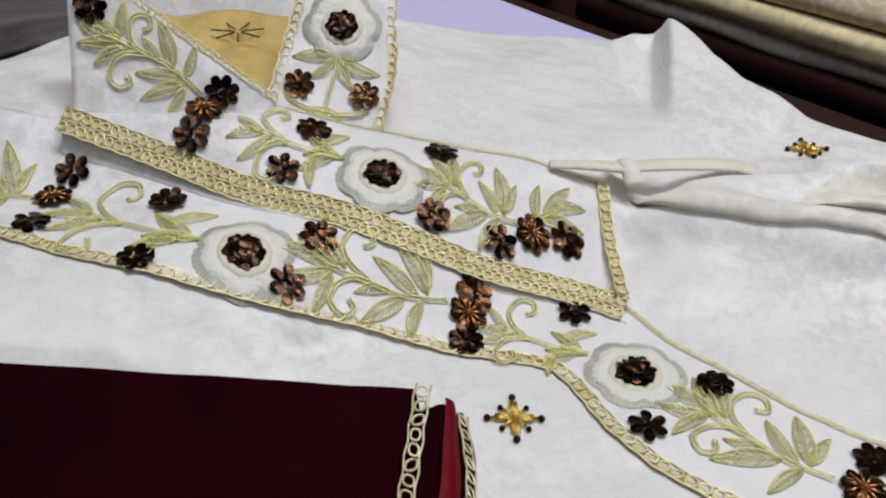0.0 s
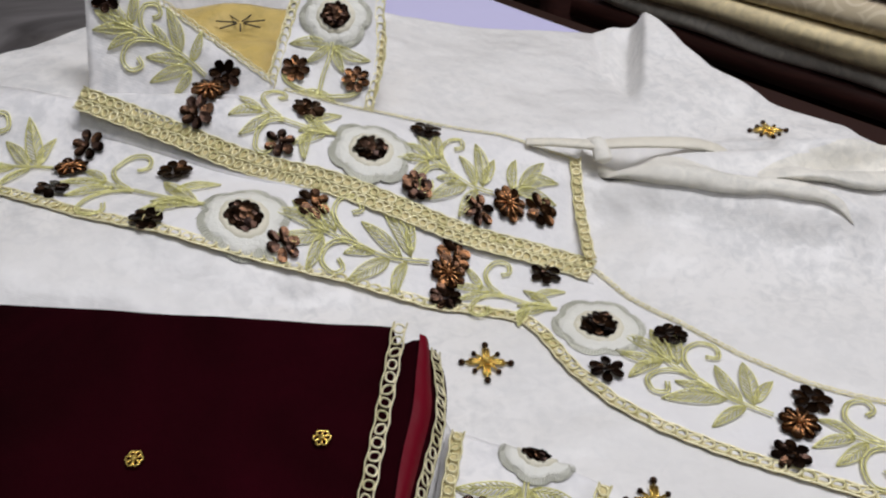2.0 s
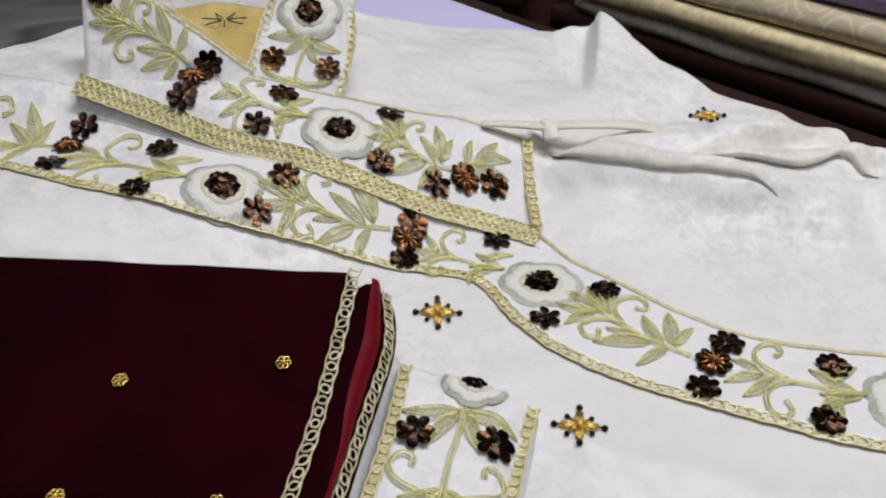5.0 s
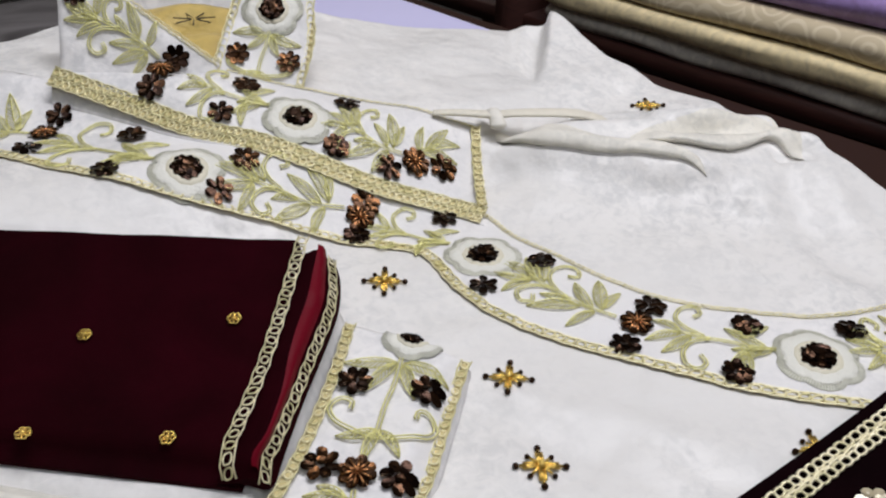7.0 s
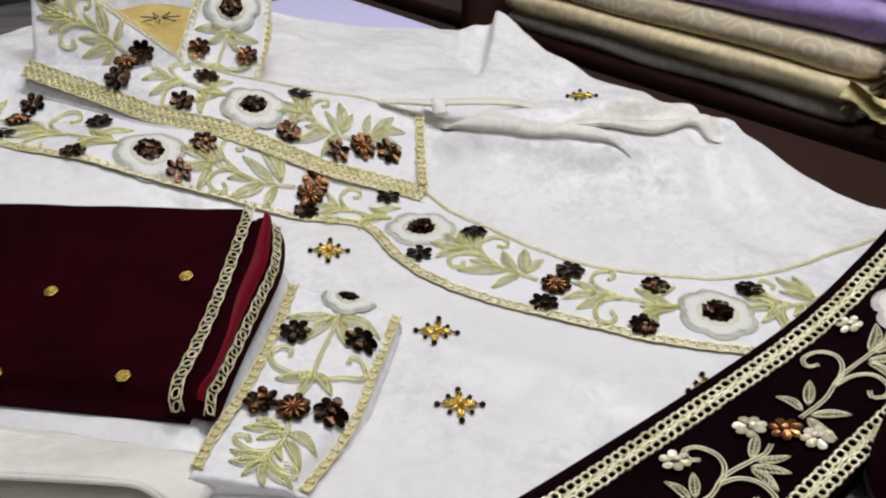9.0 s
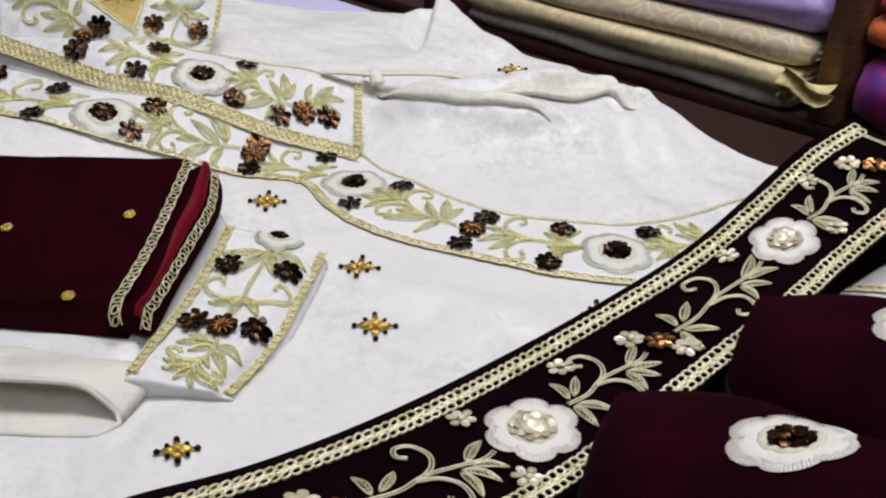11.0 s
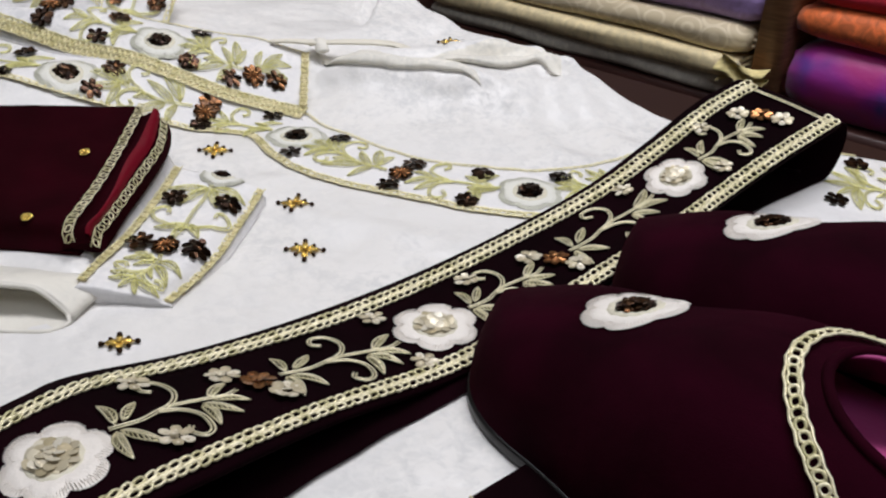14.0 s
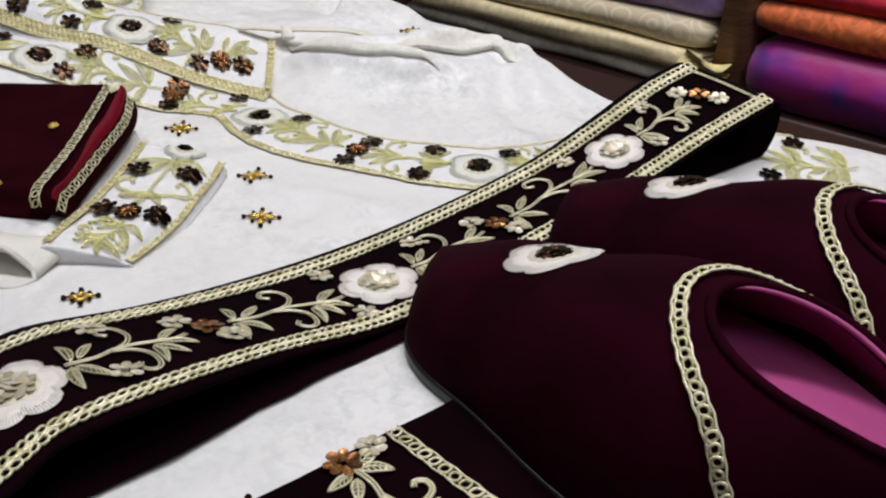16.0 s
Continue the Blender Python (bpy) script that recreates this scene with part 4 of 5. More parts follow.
ground = lambda x, y: lie(x, y) - 0.004
slab("sleeve_fold", sleeve, [(-0.40, 0.225), (0.026, 0.212), (0.000, 0.0850), (-0.40, 0.1600)], (0.010, 0.020, -0.004, -0.002), ground, SILK, "", 60, 30)
slab("under_fold", sleeve, [(-0.40, 0.16), (0.006, 0.092), (0.004, 0.074), (-0.40, 0.145)], (-0.001, -0.006, -0.007, -0.004), ground, WARM, "", 50, 12)
CUFF_EDGE = lambda x: 0.1985 - 0.36 * (x - 0.024)
CUFF_LEFT = ((0.064, -0.010), (0.078, -0.0035), (0.098, 0.0005), (0.128, 0.0092), (0.165, 0.0170), (0.20, 0.0215))
CUFF_RIGHT = ((0.064, 0.0445), (0.083, 0.0490), (0.0887, 0.0515), (0.102, 0.0590), (0.1205, 0.0660), (0.140, 0.0705), (0.165, 0.0765), (0.20, 0.0830))


def along(line, y):
    for (y0, x0), (y1, x1) in zip(line, line[1:]):
        if y <= y1:
            break
    return x0 + (x1 - x0) * (y - y0) / (y1 - y0)


def cuff(x, y, h=0.0):
    """Place on the cuff: its far edge turns down, its outer side slopes away and its near end twists and droops."""
    over = max(0.0, y - CUFF_EDGE(x))
    y -= over
    a, b = along(CUFF_LEFT, y), along(CUFF_RIGHT, y)
    u = (x - a) / (b - a)
    k = min(1.0, max(0.0, (y - 0.071) / 0.1275))
    z = -0.0056 + 0.0163 * k - over
    z -= 0.0075 * step(0.74, 1.0, u) * step(0.188, 0.168, y)
    z += 0.0055 * (1 - 1.6 * u) * step(0.112, 0.078, y)
    return Vector((x, y, max(z, lie(x, y) + 0.0015) + h))


s = Soup()
pts = []
for i in range(62):
    v = min(59, max(0, i - 1)) / 59
    for j in range(46):
        u = min(43, max(0, j - 1)) / 43
        y = 0.0765 + v * 0.1240
        a, b = along(CUFF_LEFT, y), along(CUFF_RIGHT, y)
        y -= v * 0.36 * (a + (b - a) * u - 0.024)
        a, b = along(CUFF_LEFT, y), along(CUFF_RIGHT, y)
        x = a + (b - a) * u
        p = cuff(x, y) + Vector((0, 0, 0.0007 * noise.noise(Vector((x, y, 0.2)) * 45) - 0.0006))
        w = min(u, 1 - u) * (b - a)
        p.z -= 0.0035 * (1 - step(0.0, 0.0045, w)) if j else 0.0
        if j in (0, 45) or i in (0, 61):
            p = Vector((p.x + (0.0015 if j == 0 else -0.0015 if j == 45 else 0), p.y + (0.002 if i == 0 else 0.0), max(lie(p.x, p.y) - 0.002, p.z - 0.016)))
        pts.append(p)
s.grid(pts, 62, 46)
part("cuff", s, BAND, sleeve, "ivory cuff band")
trim(sleeve, [cuff(*p) for p in ((0.0255, 0.197), (0.0210, 0.165), (0.0132, 0.128), (0.0045, 0.098), (0.0015, 0.080))], 0.0044, 1, GOLD, "gold chain braid", 0.0046, tape=True)
trim(sleeve, [cuff(*p) for p in ((0.0768, 0.180), (0.0722, 0.165), (0.0662, 0.140), (0.0617, 0.1205), (0.0545, 0.102), (0.0472, 0.0887), (0.0445, 0.083), (0.0430, 0.0785))], 0.0044, 1, GOLD, "gold chain braid", 0.0046, tape=True)
big_flower(sleeve, cuff, 0.054, 0.1900, 0.028, ORGANZA, VEIL, DARKSEQ, "ivory organza flower cut by the fold")
for x, y, mt in ((0.0303, 0.1621, DARKSEQ), (0.0606, 0.1580, DARKSEQ), (0.0207, 0.1190, COPSEQ), (0.0505, 0.1143, DARKSEQ)):
    sequin_bloom(sleeve, cuff, x, y, 0.0150, mt, DARK_LABEL)
bugle_bloom(sleeve, cuff, 0.0347, 0.1155, 0.0150)
sprig(sleeve, cuff, (0.0490, 0.176), (0.0385, 0.122), 0.050, ZARI, "", BRANCH)
sprig(sleeve, cuff, (0.0340, 0.108), (0.0190, 0.080), 0.050, ZARI, "", SPRAY)

for k in range(2):
    s = Soup()
    s.tube(spline([(-0.36, 0.150 - 0.0065 * k, 0.0005 - 0.002 * k), (-0.20, 0.121 - 0.0065 * k, 0.0005 - 0.002 * k), (-0.10, 0.103 - 0.0065 * k, -0.0005 - 0.002 * k), (-0.012 - 0.004 * k, 0.0865 - 0.0065 * k, -0.0045 - 0.002 * k)], 40), lambda f: 0.0028 * (1 - 0.6 * step(0.9, 1.0, f)), 8, flat=0.8)
    part("fold_hem", s, WARM, sleeve)

# open roll of the sleeve's underside: a flattened mouth of cream silk
lip = spline([(-0.150, 0.078, 0.0020), (-0.090, 0.072, 0.0040), (-0.060, 0.0695, 0.0048), (-0.039, 0.0685, 0.0046), (-0.027, 0.068, 0.0043), (-0.0165, 0.0675, 0.0032), (-0.0095, 0.066, -0.0010), (-0.0035, 0.0635, -0.0052), (0.0012, 0.0605, -0.0098),
              (-0.0025, 0.0560, -0.0114), (-0.0085, 0.0525, -0.0116), (-0.0225, 0.0518, -0.0112), (-0.0375, 0.0526, -0.0110), (-0.060, 0.054, -0.0110), (-0.150, 0.062, -0.0110)], 64)
s = Soup()
pts = []
for i in range(14):
    f = i / 13
    for j, p in enumerate(lip):
        above = step(36, 28, j)
        back = Vector((p.x + 0.004 + 0.006 * step(-0.02, 0.0, p.x), 0.1015 - 0.19 * (p.x + 0.055) - 0.010 * (1 - above), -0.0105 + 0.0055 * above))
        q = back.lerp(p, f)
        q.z += 0.0020 * above * math.sin(math.pi * f) + 0.0007 * noise.noise(q * 60)
        pts.append(q)
s.grid(pts, 14, 64)
roll = part("rolled_fold", s, WARM, sleeve, "open roll of cream silk")
sol = roll.modifiers.new("cloth", "SOLIDIFY")
sol.thickness = 0.0014
s = Soup()
s.tube(lip, 0.0013, 8)
part("rolled_hem", s, WARM, sleeve)

# ---------------------------------------------------------------- folded maroon velvet
shawl = holder("folded_velvet")
tagged(shawl, "folded maroon velvet cloth with gold braid border", "velvet cloth")
slab("lower_layer", shawl, [(-0.42, 0.255), (0.0070, 0.214), (-0.0040, 0.1065), (-0.42, 0.1550)], (0.012, 0.0335, 0.0085, 0.005), lambda x, y: 0.001 + 0.17 * (y - 0.095), VELVET, "", 60, 40, 0.010, 0.0008, 0.001)
slab("upper_layer", shawl, [(-0.42, 0.264), (0.0085, 0.2240), (-0.0065, 0.1055), (-0.42, 0.1560)], (0.020, 0.0425, 0.0145, 0.012), 0.000, VELVET, "", 60, 60, 0.006, 0.0008, 0.002)


def vel(x, y, h=0.0):
    """Place on the folded velvet's top."""
    f = (x + 0.42) / 0.42
    yb, zb, yf, zf = 0.264 - 0.040 * f, 0.020 + 0.0225 * f, 0.1560 - 0.0505 * f, 0.012 + 0.0025 * f
    v = min(1, max(0, (y - yf) / (yb - yf)))
    return Vector((x, y, zf + (zb - zf) * v - 0.008 * v * (1 - v) + 0.0008 + h))


# rolled fold along the end: top line, satin crest, braid line, outer edge, foot
NE = 44
near_in = lambda pts: [(x, 0.2165 - (0.2165 - y) * 0.945, z) for x, y, z in pts]
crest = spline(near_in([(0.0105, 0.2165, 0.0395), (0.0108, 0.197, 0.0355), (0.0098, 0.178, 0.0310), (0.0066, 0.158, 0.0266), (0.0045, 0.132, 0.0206), (0.0015, 0.113, 0.0166), (-0.0022, 0.103, 0.0140), (-0.0020, 0.0990, 0.0080)]), NE)
braid = spline(near_in([(0.0140, 0.2165, 0.0345), (0.0168, 0.193, 0.0295), (0.0163, 0.179, 0.0263), (0.0122, 0.159, 0.0219), (0.0072, 0.134, 0.0163), (0.0030, 0.115, 0.0120), (0.0002, 0.105, 0.0095), (0.0008, 0.0985, 0.0050)]), NE)
outer = spline(near_in([(0.0155, 0.2235, 0.0292), (0.0200, 0.2085, 0.0260), (0.0204, 0.190, 0.0218), (0.0156, 0.164, 0.0158), (0.0094, 0.134, 0.0092), (0.0058, 0.112, 0.0042), (0.0052, 0.103, 0.0018), (0.0040, 0.0985, 0.0000)]), NE)
s = Soup()
pts = []
for i in range(NE):
    c, b, o = crest[i], braid[i], outer[i]
    end = 0.0035 * (1 if i == 0 else 0) 
    row = [c + Vector((-0.013, 0.001, -0.0045)), c + Vector((-0.0055, 0.0, -0.0022)), c + Vector((-0.0035, 0.0, -0.0008)), c + Vector((0.0, 0.0, -0.0002)), c.lerp(b, 0.5) + Vector((0.0005, 0, 0.0010)), b, b.lerp(o, 0.5) + Vector((0.0010, 0, 0.0006)), o, o + Vector((0.0002, 0, -0.003)), o + Vector((-0.003, 0, -0.0065)), o + Vector((-0.008, 0.002, -0.014))]
    pts += [Vector((q.x, q.y + end, max(q.z - end * 2, 0.0025 * step(0.7, 1.0, i / NE) - 0.014 * (1 - step(0.5, 0.8, i / NE))))) for q in spline(row, 22)]
s.grid(pts, NE, 22)
for i in (0, NE - 1):
    s.fan([Vector(p) for p in pts[i * 22:i * 22 + 22]])
part("rolled_edge", s, VELVET, shawl)
# satin strip proud of the velvet
s = Soup()
pts = []
for i in range(1, NE - 1):
    c, b = crest[i], braid[i]
    for k in range(9):
        t = k / 8
        pts.append(c.lerp(b, -0.28 + 0.92 * t) + Vector((0.55, 0.0, 0.83)) * (0.0013 + 0.0012 * math.sin(math.pi * t) + 0.0003 * math.sin(i * 0.7)))
s.grid(pts, NE - 2, 9)
part("satin_piping", s, RED, shawl, "crimson satin edge")
trim(shawl, [vel(0.0032, 0.2185), vel(-0.0008, 0.181), vel(-0.0042, 0.152), vel(-0.0076, 0.131), vel(-0.0102, 0.1175), vel(-0.0112, 0.1105), Vector((-0.0108, 0.1060, 0.0130)), Vector((-0.0102, 0.1040, 0.0080))], 0.0047, 1, PALE, "pale gold chain braid", 0.0050, lambda p: Vector((0, -0.9 * step(0.1115, 0.104, p.y), 1)).normalized(), True, 0.092)
trim(shawl, [p + Vector((0.0012, -0.0002, 0.0003)) for p in braid[1::3]], 0.0043, 1, PALE, "pale gold chain braid", 0.0048, lambda p: Vector((0.80, -0.2 - 0.8 * step(0.1115, 0.104, p.y), 0.75)).normalized(), True, 0.090)
for x, y in ((-0.0795, 0.166), (-0.020, 0.1735), (-0.087, 0.117), (-0.034, 0.1155), (-0.140, 0.171)):
    s = Soup()
    s.ball(vel(x, y, 0.001), 0.0013)
    knot = part("gold_knot", s, BULLION, shawl, "small gold bead knot")
    for k in range(6):
        t = k * 1.05
        s = Soup()
        s.ring([vel(x + 0.0018 * math.cos(t) + 0.0011 * math.cos(u * 0.9), y + 0.0018 * math.sin(t) + 0.0011 * math.sin(u * 0.9), 0.0008) for u in range(7)], 0.0005)
        part("wire_loop", s, BULLION, knot)

# ---------------------------------------------------------------- embroidered velvet band lying across
strap = holder("velvet_band")
tagged(strap, "plum velvet band loop embroidered with cream flowers and gold braid", "velvet band")
NB = 90
top_line = spline([(-0.052, -0.065, -0.006), (-0.030, -0.032, -0.008), (-0.003, 0.002, -0.009), (0.0125, 0.0165, -0.009), (0.058, 0.035, -0.009), (0.107, 0.065, -0.009), (0.163, 0.107, -0.008), (0.219, 0.1435, 0.002), (0.265, 0.174, 0.014), (0.304, 0.206, 0.028), (0.348, 0.246, 0.044), (0.378, 0.263, 0.054)], NB)
low_line = spline([(0.030, -0.155, 0.008), (0.044, -0.135, 0.011), (0.056, -0.114, 0.012), (0.0655, -0.093, 0.013), (0.096, -0.066, 0.012), (0.1345, -0.0275, 0.004), (0.192, 0.023, -0.008), (0.260, 0.080, 0.002), (0.312, 0.122, 0.011), (0.348, 0.154, 0.018), (0.386, 0.182, 0.029), (0.434, 0.2145, 0.042)], NB)


def band(s_, v, h=0.0):
    """Place on the band: s_ 0..1 along, v 0..1 across from the far edge, h above."""
    f = min(0.9999, max(0.0, s_)) * (NB - 1)
    i = int(f)
    a, b = top_line[i].lerp(top_line[i + 1], f - i), low_line[i].lerp(low_line[i + 1], f - i)
    along = (top_line[i + 1] - top_line[i]) + (low_line[i + 1] - low_line[i])
    n = (b - a).cross(along).normalized()
    n = n if n.z > 0 else -n
    return a.lerp(b, v) + n * (h + 0.0015 * math.sin(math.pi * v))


s = Soup()
M = 16
pts = [band(i / (NB - 1), 0.035 + 0.965 * j / (M - 1)) for i in range(NB) for j in range(M)]
s.grid(pts, NB, M)
front_face = part("front_band", s, PLUM, strap)
sol = front_face.modifiers.new("cloth", "SOLIDIFY")
sol.thickness, sol.offset = 0.003, -1
def beneath(f, v):
    """Place on the loop's far side, lying on the garment."""
    p = band(f, 0.07 + 0.90 * v, -0.004)
    w = step(0.0, 0.12, f) * (1 - 0.75 * step(0.40, 0.62, f)) * (1 - step(0.62, 0.80, f))
    x, y = p.x + 0.003, p.y + 0.004 - 0.016 * v * w
    low = max(lie(x, y), lie(x, y) + folds(x, y))
    return Vector((x, y, max(low + 0.0010, min(p.z - 0.0035, low + 0.0022))))


# the loop's far side lies flat beneath, joined by round ends
s = Soup()
pts = []
for i in range(NB):
    for j in range(10):
        pts.append(beneath(i / (NB - 1), j / 9))
s.grid(pts, NB, 10)
part("back_band", s, PLUM, strap)
for f in (0.0, 1.0):
    s = Soup()
    pts = []
    for j in range(16):
        v = j / 15
        p = band(f, 0.035 + 0.965 * v)
        q = beneath(f, v)
        d = (band(1, v) - band(0.97, v)).normalized() if f else (band(0, v) - band(0.03, v)).normalized()
        for k in range(12):
            t = math.pi * k / 11
            m_ = (p + q) / 2
            pts.append(m_ + (p - q) / 2 * math.cos(t) + d * (0.012 * math.sin(t)))
    s.grid(pts, 16, 12)
    part("loop_end", s, PLUM, strap)
trim(strap, [band(0.990, 0.14 + 0.76 * k / 6, 0.0006) for k in range(7)], 0.0030, 1, PALE, "narrow pale gold braid", 0.0030, None, True, 0.10)


def nrm_b(p):
    """The band's own upward normal beside p."""
    i = min(range(NB - 1), key=lambda k: (top_line[k].lerp(low_line[k], 0.5) - p).length)
    n = (low_line[i] - top_line[i]).cross(top_line[i + 1] - top_line[i] + low_line[i + 1] - low_line[i]).normalized()
    return n if n.z > 0 else -n


for v, lab in ((0.185, "double pale gold braid"), (0.925, "double pale gold braid")):
    trim(strap, [band(i / 40, v, 0.0008) for i in range(41)], 0.0115, 2, PALE, lab, 0.0044, nrm_b, True, 0.125)


def nearest(x, y):
    return min(((i / 240, j / 30) for i in range(241) for j in range(31)), key=lambda q: (band(*q).x - x) ** 2 + (band(*q).y - y) ** 2)


LEN, WID = length([band(i / 40, 0.5) for i in range(41)]), 0.088
bf = lambda x, y, h=0.0: band(x / LEN, y / WID, h + 0.0006)
spot = lambda x, y: (lambda q: (q[0] * LEN, q[1] * WID))(nearest(x, y))
flowers = [spot(*p) for p in ((0.034, -0.0565), (0.174, 0.0525), (0.319, 0.170))]
mids = [spot(*p) for p in ((0.100, -0.003), (0.240, 0.104), (0.385, 0.222))]
for x, y in flowers:
    big_flower(strap, bf, x, y, 0.040, PETAL, PETAL, PEARLSEQ, "cream applique flower with pearl sequin centre", 0.2, 6, 1.0, 0.0, 0.225, 0.17)
for x, y in mids:
    sequin_bloom(strap, bf, x - 0.008, y - 0.012, 0.014, PEARLSEQ, "pearl sequin flower")
    sequin_bloom(strap, bf, x + 0.004, y + 0.013, 0.014, PEARLSEQ, "pearl sequin flower")
    sequin_bloom(strap, bf, x, y, 0.014, AMBER, "amber sequin flower")
for i, (x, y) in enumerate(flowers):
    for a, b in (((x + 0.022, y), (mids[i][0] - 0.010, mids[i][1])), ((mids[i - 1][0] + 0.010, mids[i - 1][1]), (x - 0.022, y))):
        if i == 0 and a[0] > b[0]:
            continue
        sprig(strap, bf, a, b, 0.056, IVORY, "pale gold spray", VINE, 0.00036, 0.27)
for p in ((0.0465, -0.003), (0.076, -0.048), (0.146, 0.057), (0.169, 0.022), (0.193, 0.090), (0.287, 0.163), (0.3455, 0.213), (0.349, 0.178)):
    x, y = spot(*p)
    sequin_bloom(strap, bf, x, y, 0.0125, PEARLSEQ, "pearl sequin flower", 6)

# ---------------------------------------------------------------- slippers
D, N = Vector((0.6, -0.8, 0)), Vector((0.8, 0.6, 0))


def half_width(x):
    """Half width of the slipper x metres behind the toe."""
    if x < 0.065:
        return 0.049 * max(0.0, 1 - (1 - max(0.0, x) / 0.065) ** 2.3) ** 0.5
    if x < 0.14:
        return 0.049 + 0.007 * step(0.065, 0.14, x)
    back = 0.056 - 0.021 * step(0.16, 0.25, x)
    return back * max(0.0, 1 - max(0.0, (x - 0.235) / 0.042) ** 2.4) ** 0.5


def crown(x):
    h = 0.021 + 0.030 * step(-0.030, 0.066, x) + 0.026 * step(0.055, 0.142, x)
    return h - 0.005 * step(0.17, 0.23, x) + 0.010 * step(0.22, 0.27, x)


THROAT = 0.152
lean_in = lambda x: 0.95 - 0.25 * step(THROAT + 0.010, THROAT + 0.080, x)


def opening(x):
    return 0.0 if x < THROAT else min(half_width(x) * 0.88, 0.0345 * math.sqrt(min(1, (x - THROAT) / 0.050) * (2 - min(1, (x - THROAT) / 0.050))) - 0.05 * max(0, x - THROAT - 0.06))


def upper_z(x, y, w=None):
    w = max(1e-4, w or half_width(x))
    r = min(1, abs(y) / w)
    return crown(x) * (1 - r ** 2.5) ** (0.52 - 0.20 * step(0.12, 0.19, x))


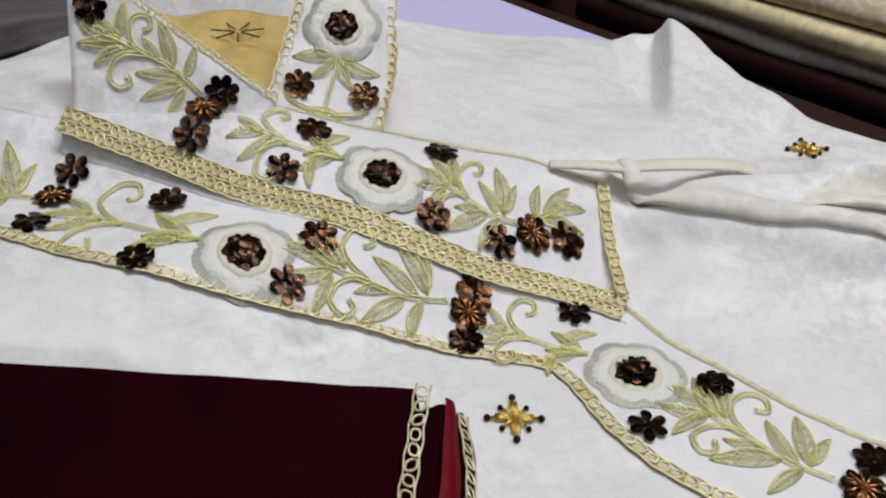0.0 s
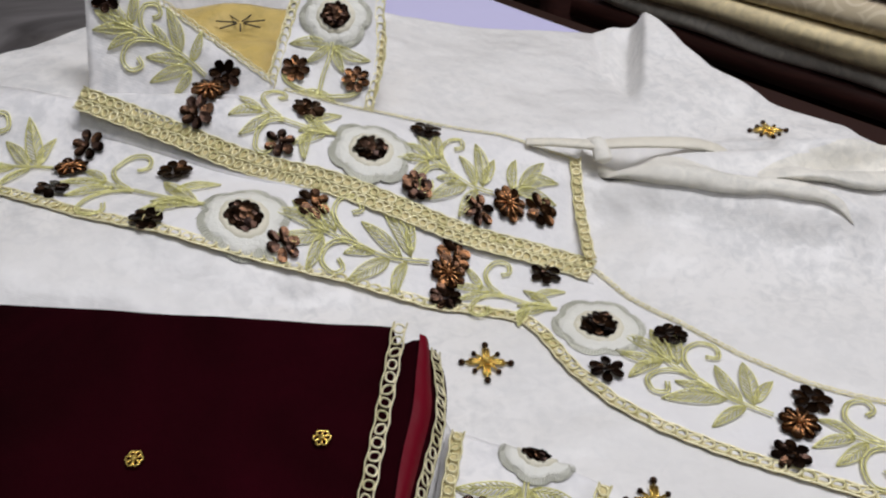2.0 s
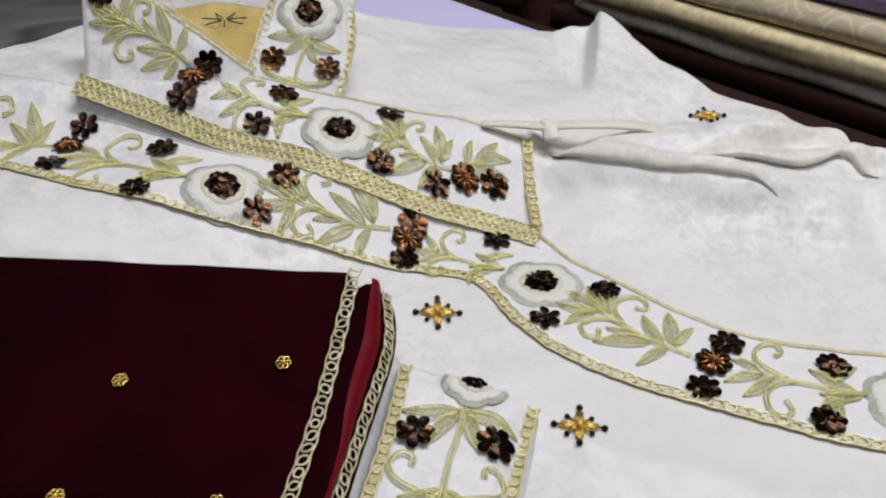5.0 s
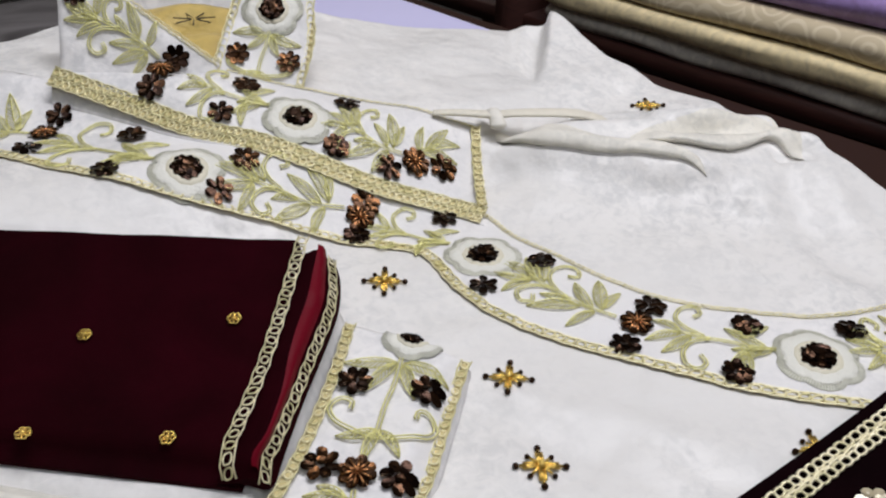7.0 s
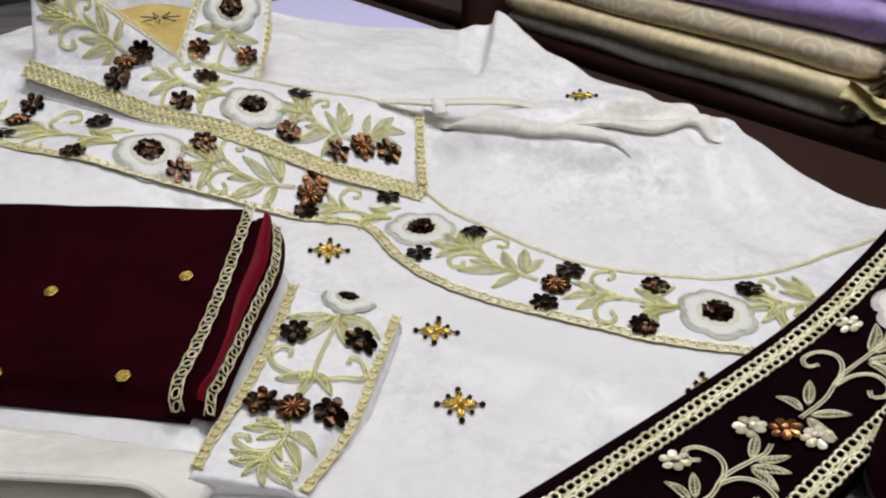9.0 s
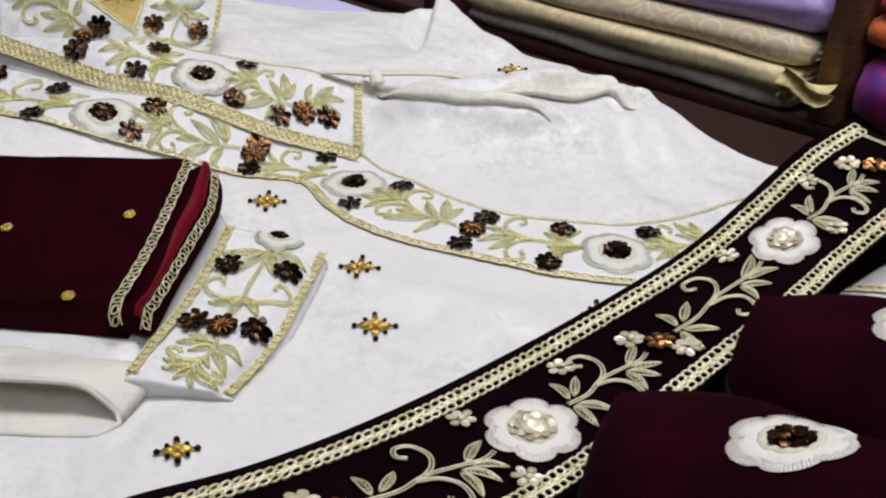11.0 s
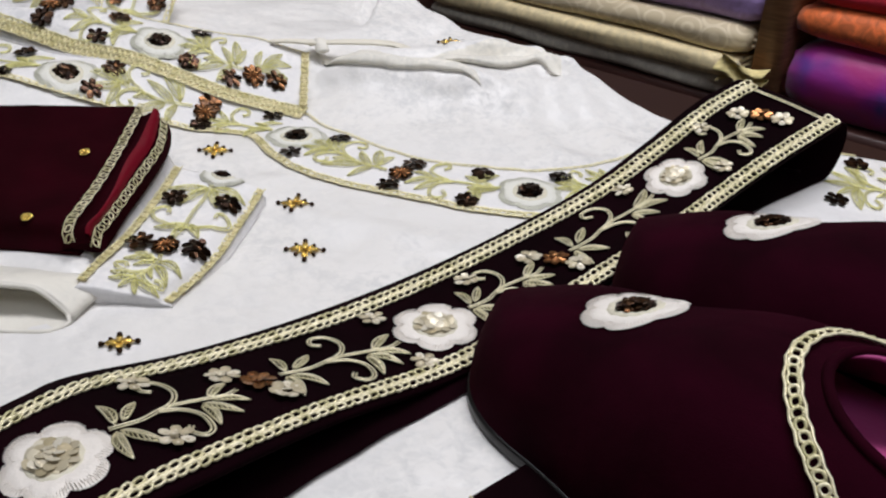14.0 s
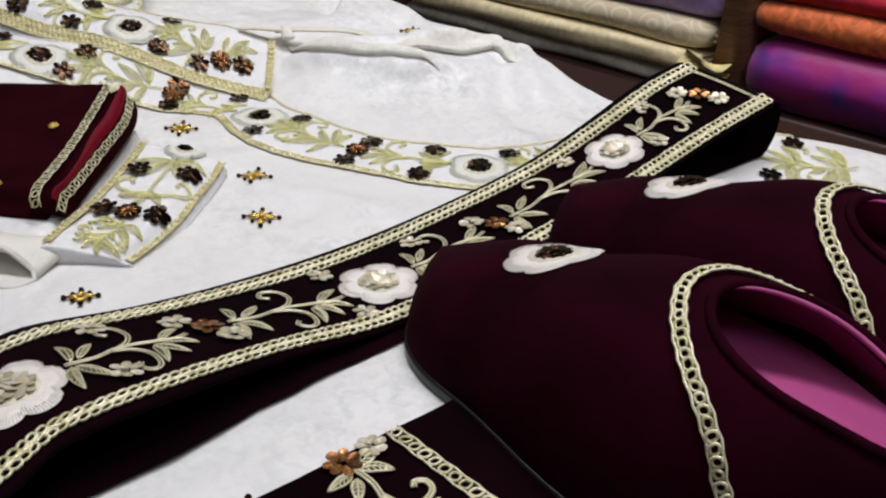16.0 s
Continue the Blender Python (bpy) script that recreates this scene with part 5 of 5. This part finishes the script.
def slipper():
    root = holder("slipper")
    NX, NV = 70, 14
    xs = [0.277 * (i / (NX - 1)) ** 1.25 for i in range(NX)]
    xs = [x for x in xs if x < THROAT - 0.003] + [THROAT] + [x for x in xs if x > THROAT + 0.003]
    xs = sorted(xs + [THROAT + d for d in (0.0002, 0.0007, 0.0015, 0.0027)])
    xs[0], xs[-1] = 0.0006, 0.2765
    NX = len(xs)
    base = 0.006
    for name, inset, material, lab in (("upper", 0.0, SHOE, "plum velvet upper"), ("lining", 0.0026, LINING, "magenta satin lining in a shaded tone")):
        s = Soup()
        for side in (1, -1):
            pts = []
            for x in xs:
                w = max(0.0008, half_width(x) - inset)
                o = min(opening(x) * (1.0 if side > 0 else lean_in(x)), w * 0.9)
                top = math.acos(min(1, o / w) ** (1 / 0.9))
                for j in range(NV):
                    t = top * j / (NV - 1)
                    y = w * max(0.0, math.cos(t)) ** 0.9
                    z = base + max(0.0, upper_z(x, y, w) - inset)
                    pts.append(Vector((x, side * y, z)))
            s.grid(pts, NX, NV)
        part(name, s, material, root, lab)
    # turned rim, sole, insole
    rim = [Vector((x, opening(x), base + upper_z(x, opening(x)))) for x in xs if x >= THROAT]
    near = [Vector((x, -opening(x) * lean_in(x), base + upper_z(x, opening(x) * lean_in(x)))) for x in xs if x >= THROAT]
    brim = list(reversed(near)) + rim[1:]
    loop = list(reversed([Vector((p.x, -p.y, p.z)) for p in rim])) + rim[1:]
    s = Soup()
    s.tube(brim, 0.0020, 8)
    part("rim_binding", s, SHOE, root)
    s = Soup()
    s.tube([p + Vector((0.0005, -0.0028, -0.0004)) for p in rim], lambda f: 0.0004 + 0.0008 * step(0.0, 0.3, f), 8)
    part("satin_edge", s, MAGENTA, root, "magenta satin edge inside the rim")
    dress = []
    for i, p in enumerate(loop):
        d = (loop[min(i + 1, len(loop) - 1)] - loop[max(i - 1, 0)])
        out = Vector((d.y, -d.x, 0)).normalized()
        out = out if out.dot(Vector((p.x - THROAT - 0.09, p.y, 0))) > 0 else -out
        x, y = p.x + out.x * 0.0105, p.y + out.y * 0.0085
        y -= 0.11 * max(0.0, x - THROAT) if y < 0 else 0.0
        y = max(-0.97 * half_width(x), min(0.93 * half_width(x), y))
        if x < THROAT + 0.085:
            dress.append(Vector((x, y, base + upper_z(x, y) + 0.0010)))
    trim(root, dress, 0.0050, 1, PALE, "pale gold chain braid", 0.0040, lambda p: Vector((-0.2, p.y * 12, 0.9)).normalized(), True, 0.135)
    for name, z0, z1, grow, material in (("sole", 0.0, 0.0065, 0.0012, BLACK), ("insole", 0.0066, 0.0500, -0.0130, MAGENTA)):
        s = Soup()
        heel = 0.278 + 2 * grow if grow < 0 else 0.278
        ring = [(x, half_width(x) + grow) for x in xs[1:-1] if grow > 0 or 0.125 < x < heel - 0.004]
        out = [(-grow if grow > 0 else 0.118, 0.0)] + ring + [(heel + max(0.0, grow), 0.0)] + [(x, -w) for x, w in reversed(ring)]
        k = len(out)
        for z, q in ((z0, 0.985), (z0 + 0.001, 1.0), (z1 - 0.001, 1.0), (z1, 0.985)):
            s.v += [(0.14 + (x - 0.14) * q, y * q, z) for x, y in out]
        for r in range(3):
            s.f += [(r * k + i, r * k + (i + 1) % k, r * k + k + (i + 1) % k, r * k + k + i) for i in range(k)]
        s.f += [tuple(range(k - 1, -1, -1)), tuple(range(3 * k, 4 * k))]
        part(name, s, material, root, "", True)
    fit = lambda x, y, h=0.0: Vector((x, y, base + upper_z(x, y) + h + 0.0006))
    big_flower(root, fit, 0.072, 0.0, 0.033, PETAL, PETAL, COPSEQ, "cream applique flower with bronze sequin centre", 0.2, 6, 1.25, 0.9)
    return root


def set_shoe(at, lift):
    toe = Vector((*at, 0)) - D * 0.072
    m = Matrix((( D.x, N.x, 0, toe.x), (D.y, N.y, 0, toe.y), (0, 0, 1, lift), (0, 0, 0, 1)))
    return m


shoe = slipper()
shoe.matrix_basis = set_shoe((0.249, -0.015), -0.0125)
tagged(shoe, "plum velvet slipper with gold braid and cream flower", "slipper", "pair of slippers")
other = copy_thing(shoe, set_shoe((0.324, 0.045), -0.0045))
other["label"] = "plum velvet slipper beside the velvet band"

# ---------------------------------------------------------------- second velvet piece under the slipper
under = holder("velvet_end")
tagged(under, "plum velvet cloth end with gold braid and leaves", "velvet cloth")
slab("velvet_layer", under, [(0.210, -0.034), (0.36, -0.16), (0.23, -0.33), (0.045, -0.163)], (-0.007, -0.007, -0.006, -0.006), -0.0145, PLUM, "", 40, 40, 0.004, 0.0006)
uf = lambda x, y, h=0.0: Vector((x, y, -0.0063 + h))
trim(under, [uf(0.181, -0.064), uf(0.200, -0.086), uf(0.225, -0.115), uf(0.25, -0.145)], 0.0062, 1, PALE, "pale gold chain braid", 0.0054)
sprig(under, uf, (0.165, -0.086), (0.200, -0.130), 0.045, IVORY, "pale gold spray", VINE, 0.00050, 0.36)
sequin_bloom(under, uf, 0.1625, -0.085, 0.015, AMBER, "amber sequin flower")
sequin_bloom(under, uf, 0.173, -0.075, 0.013, PEARLSEQ, "pearl sequin flower")
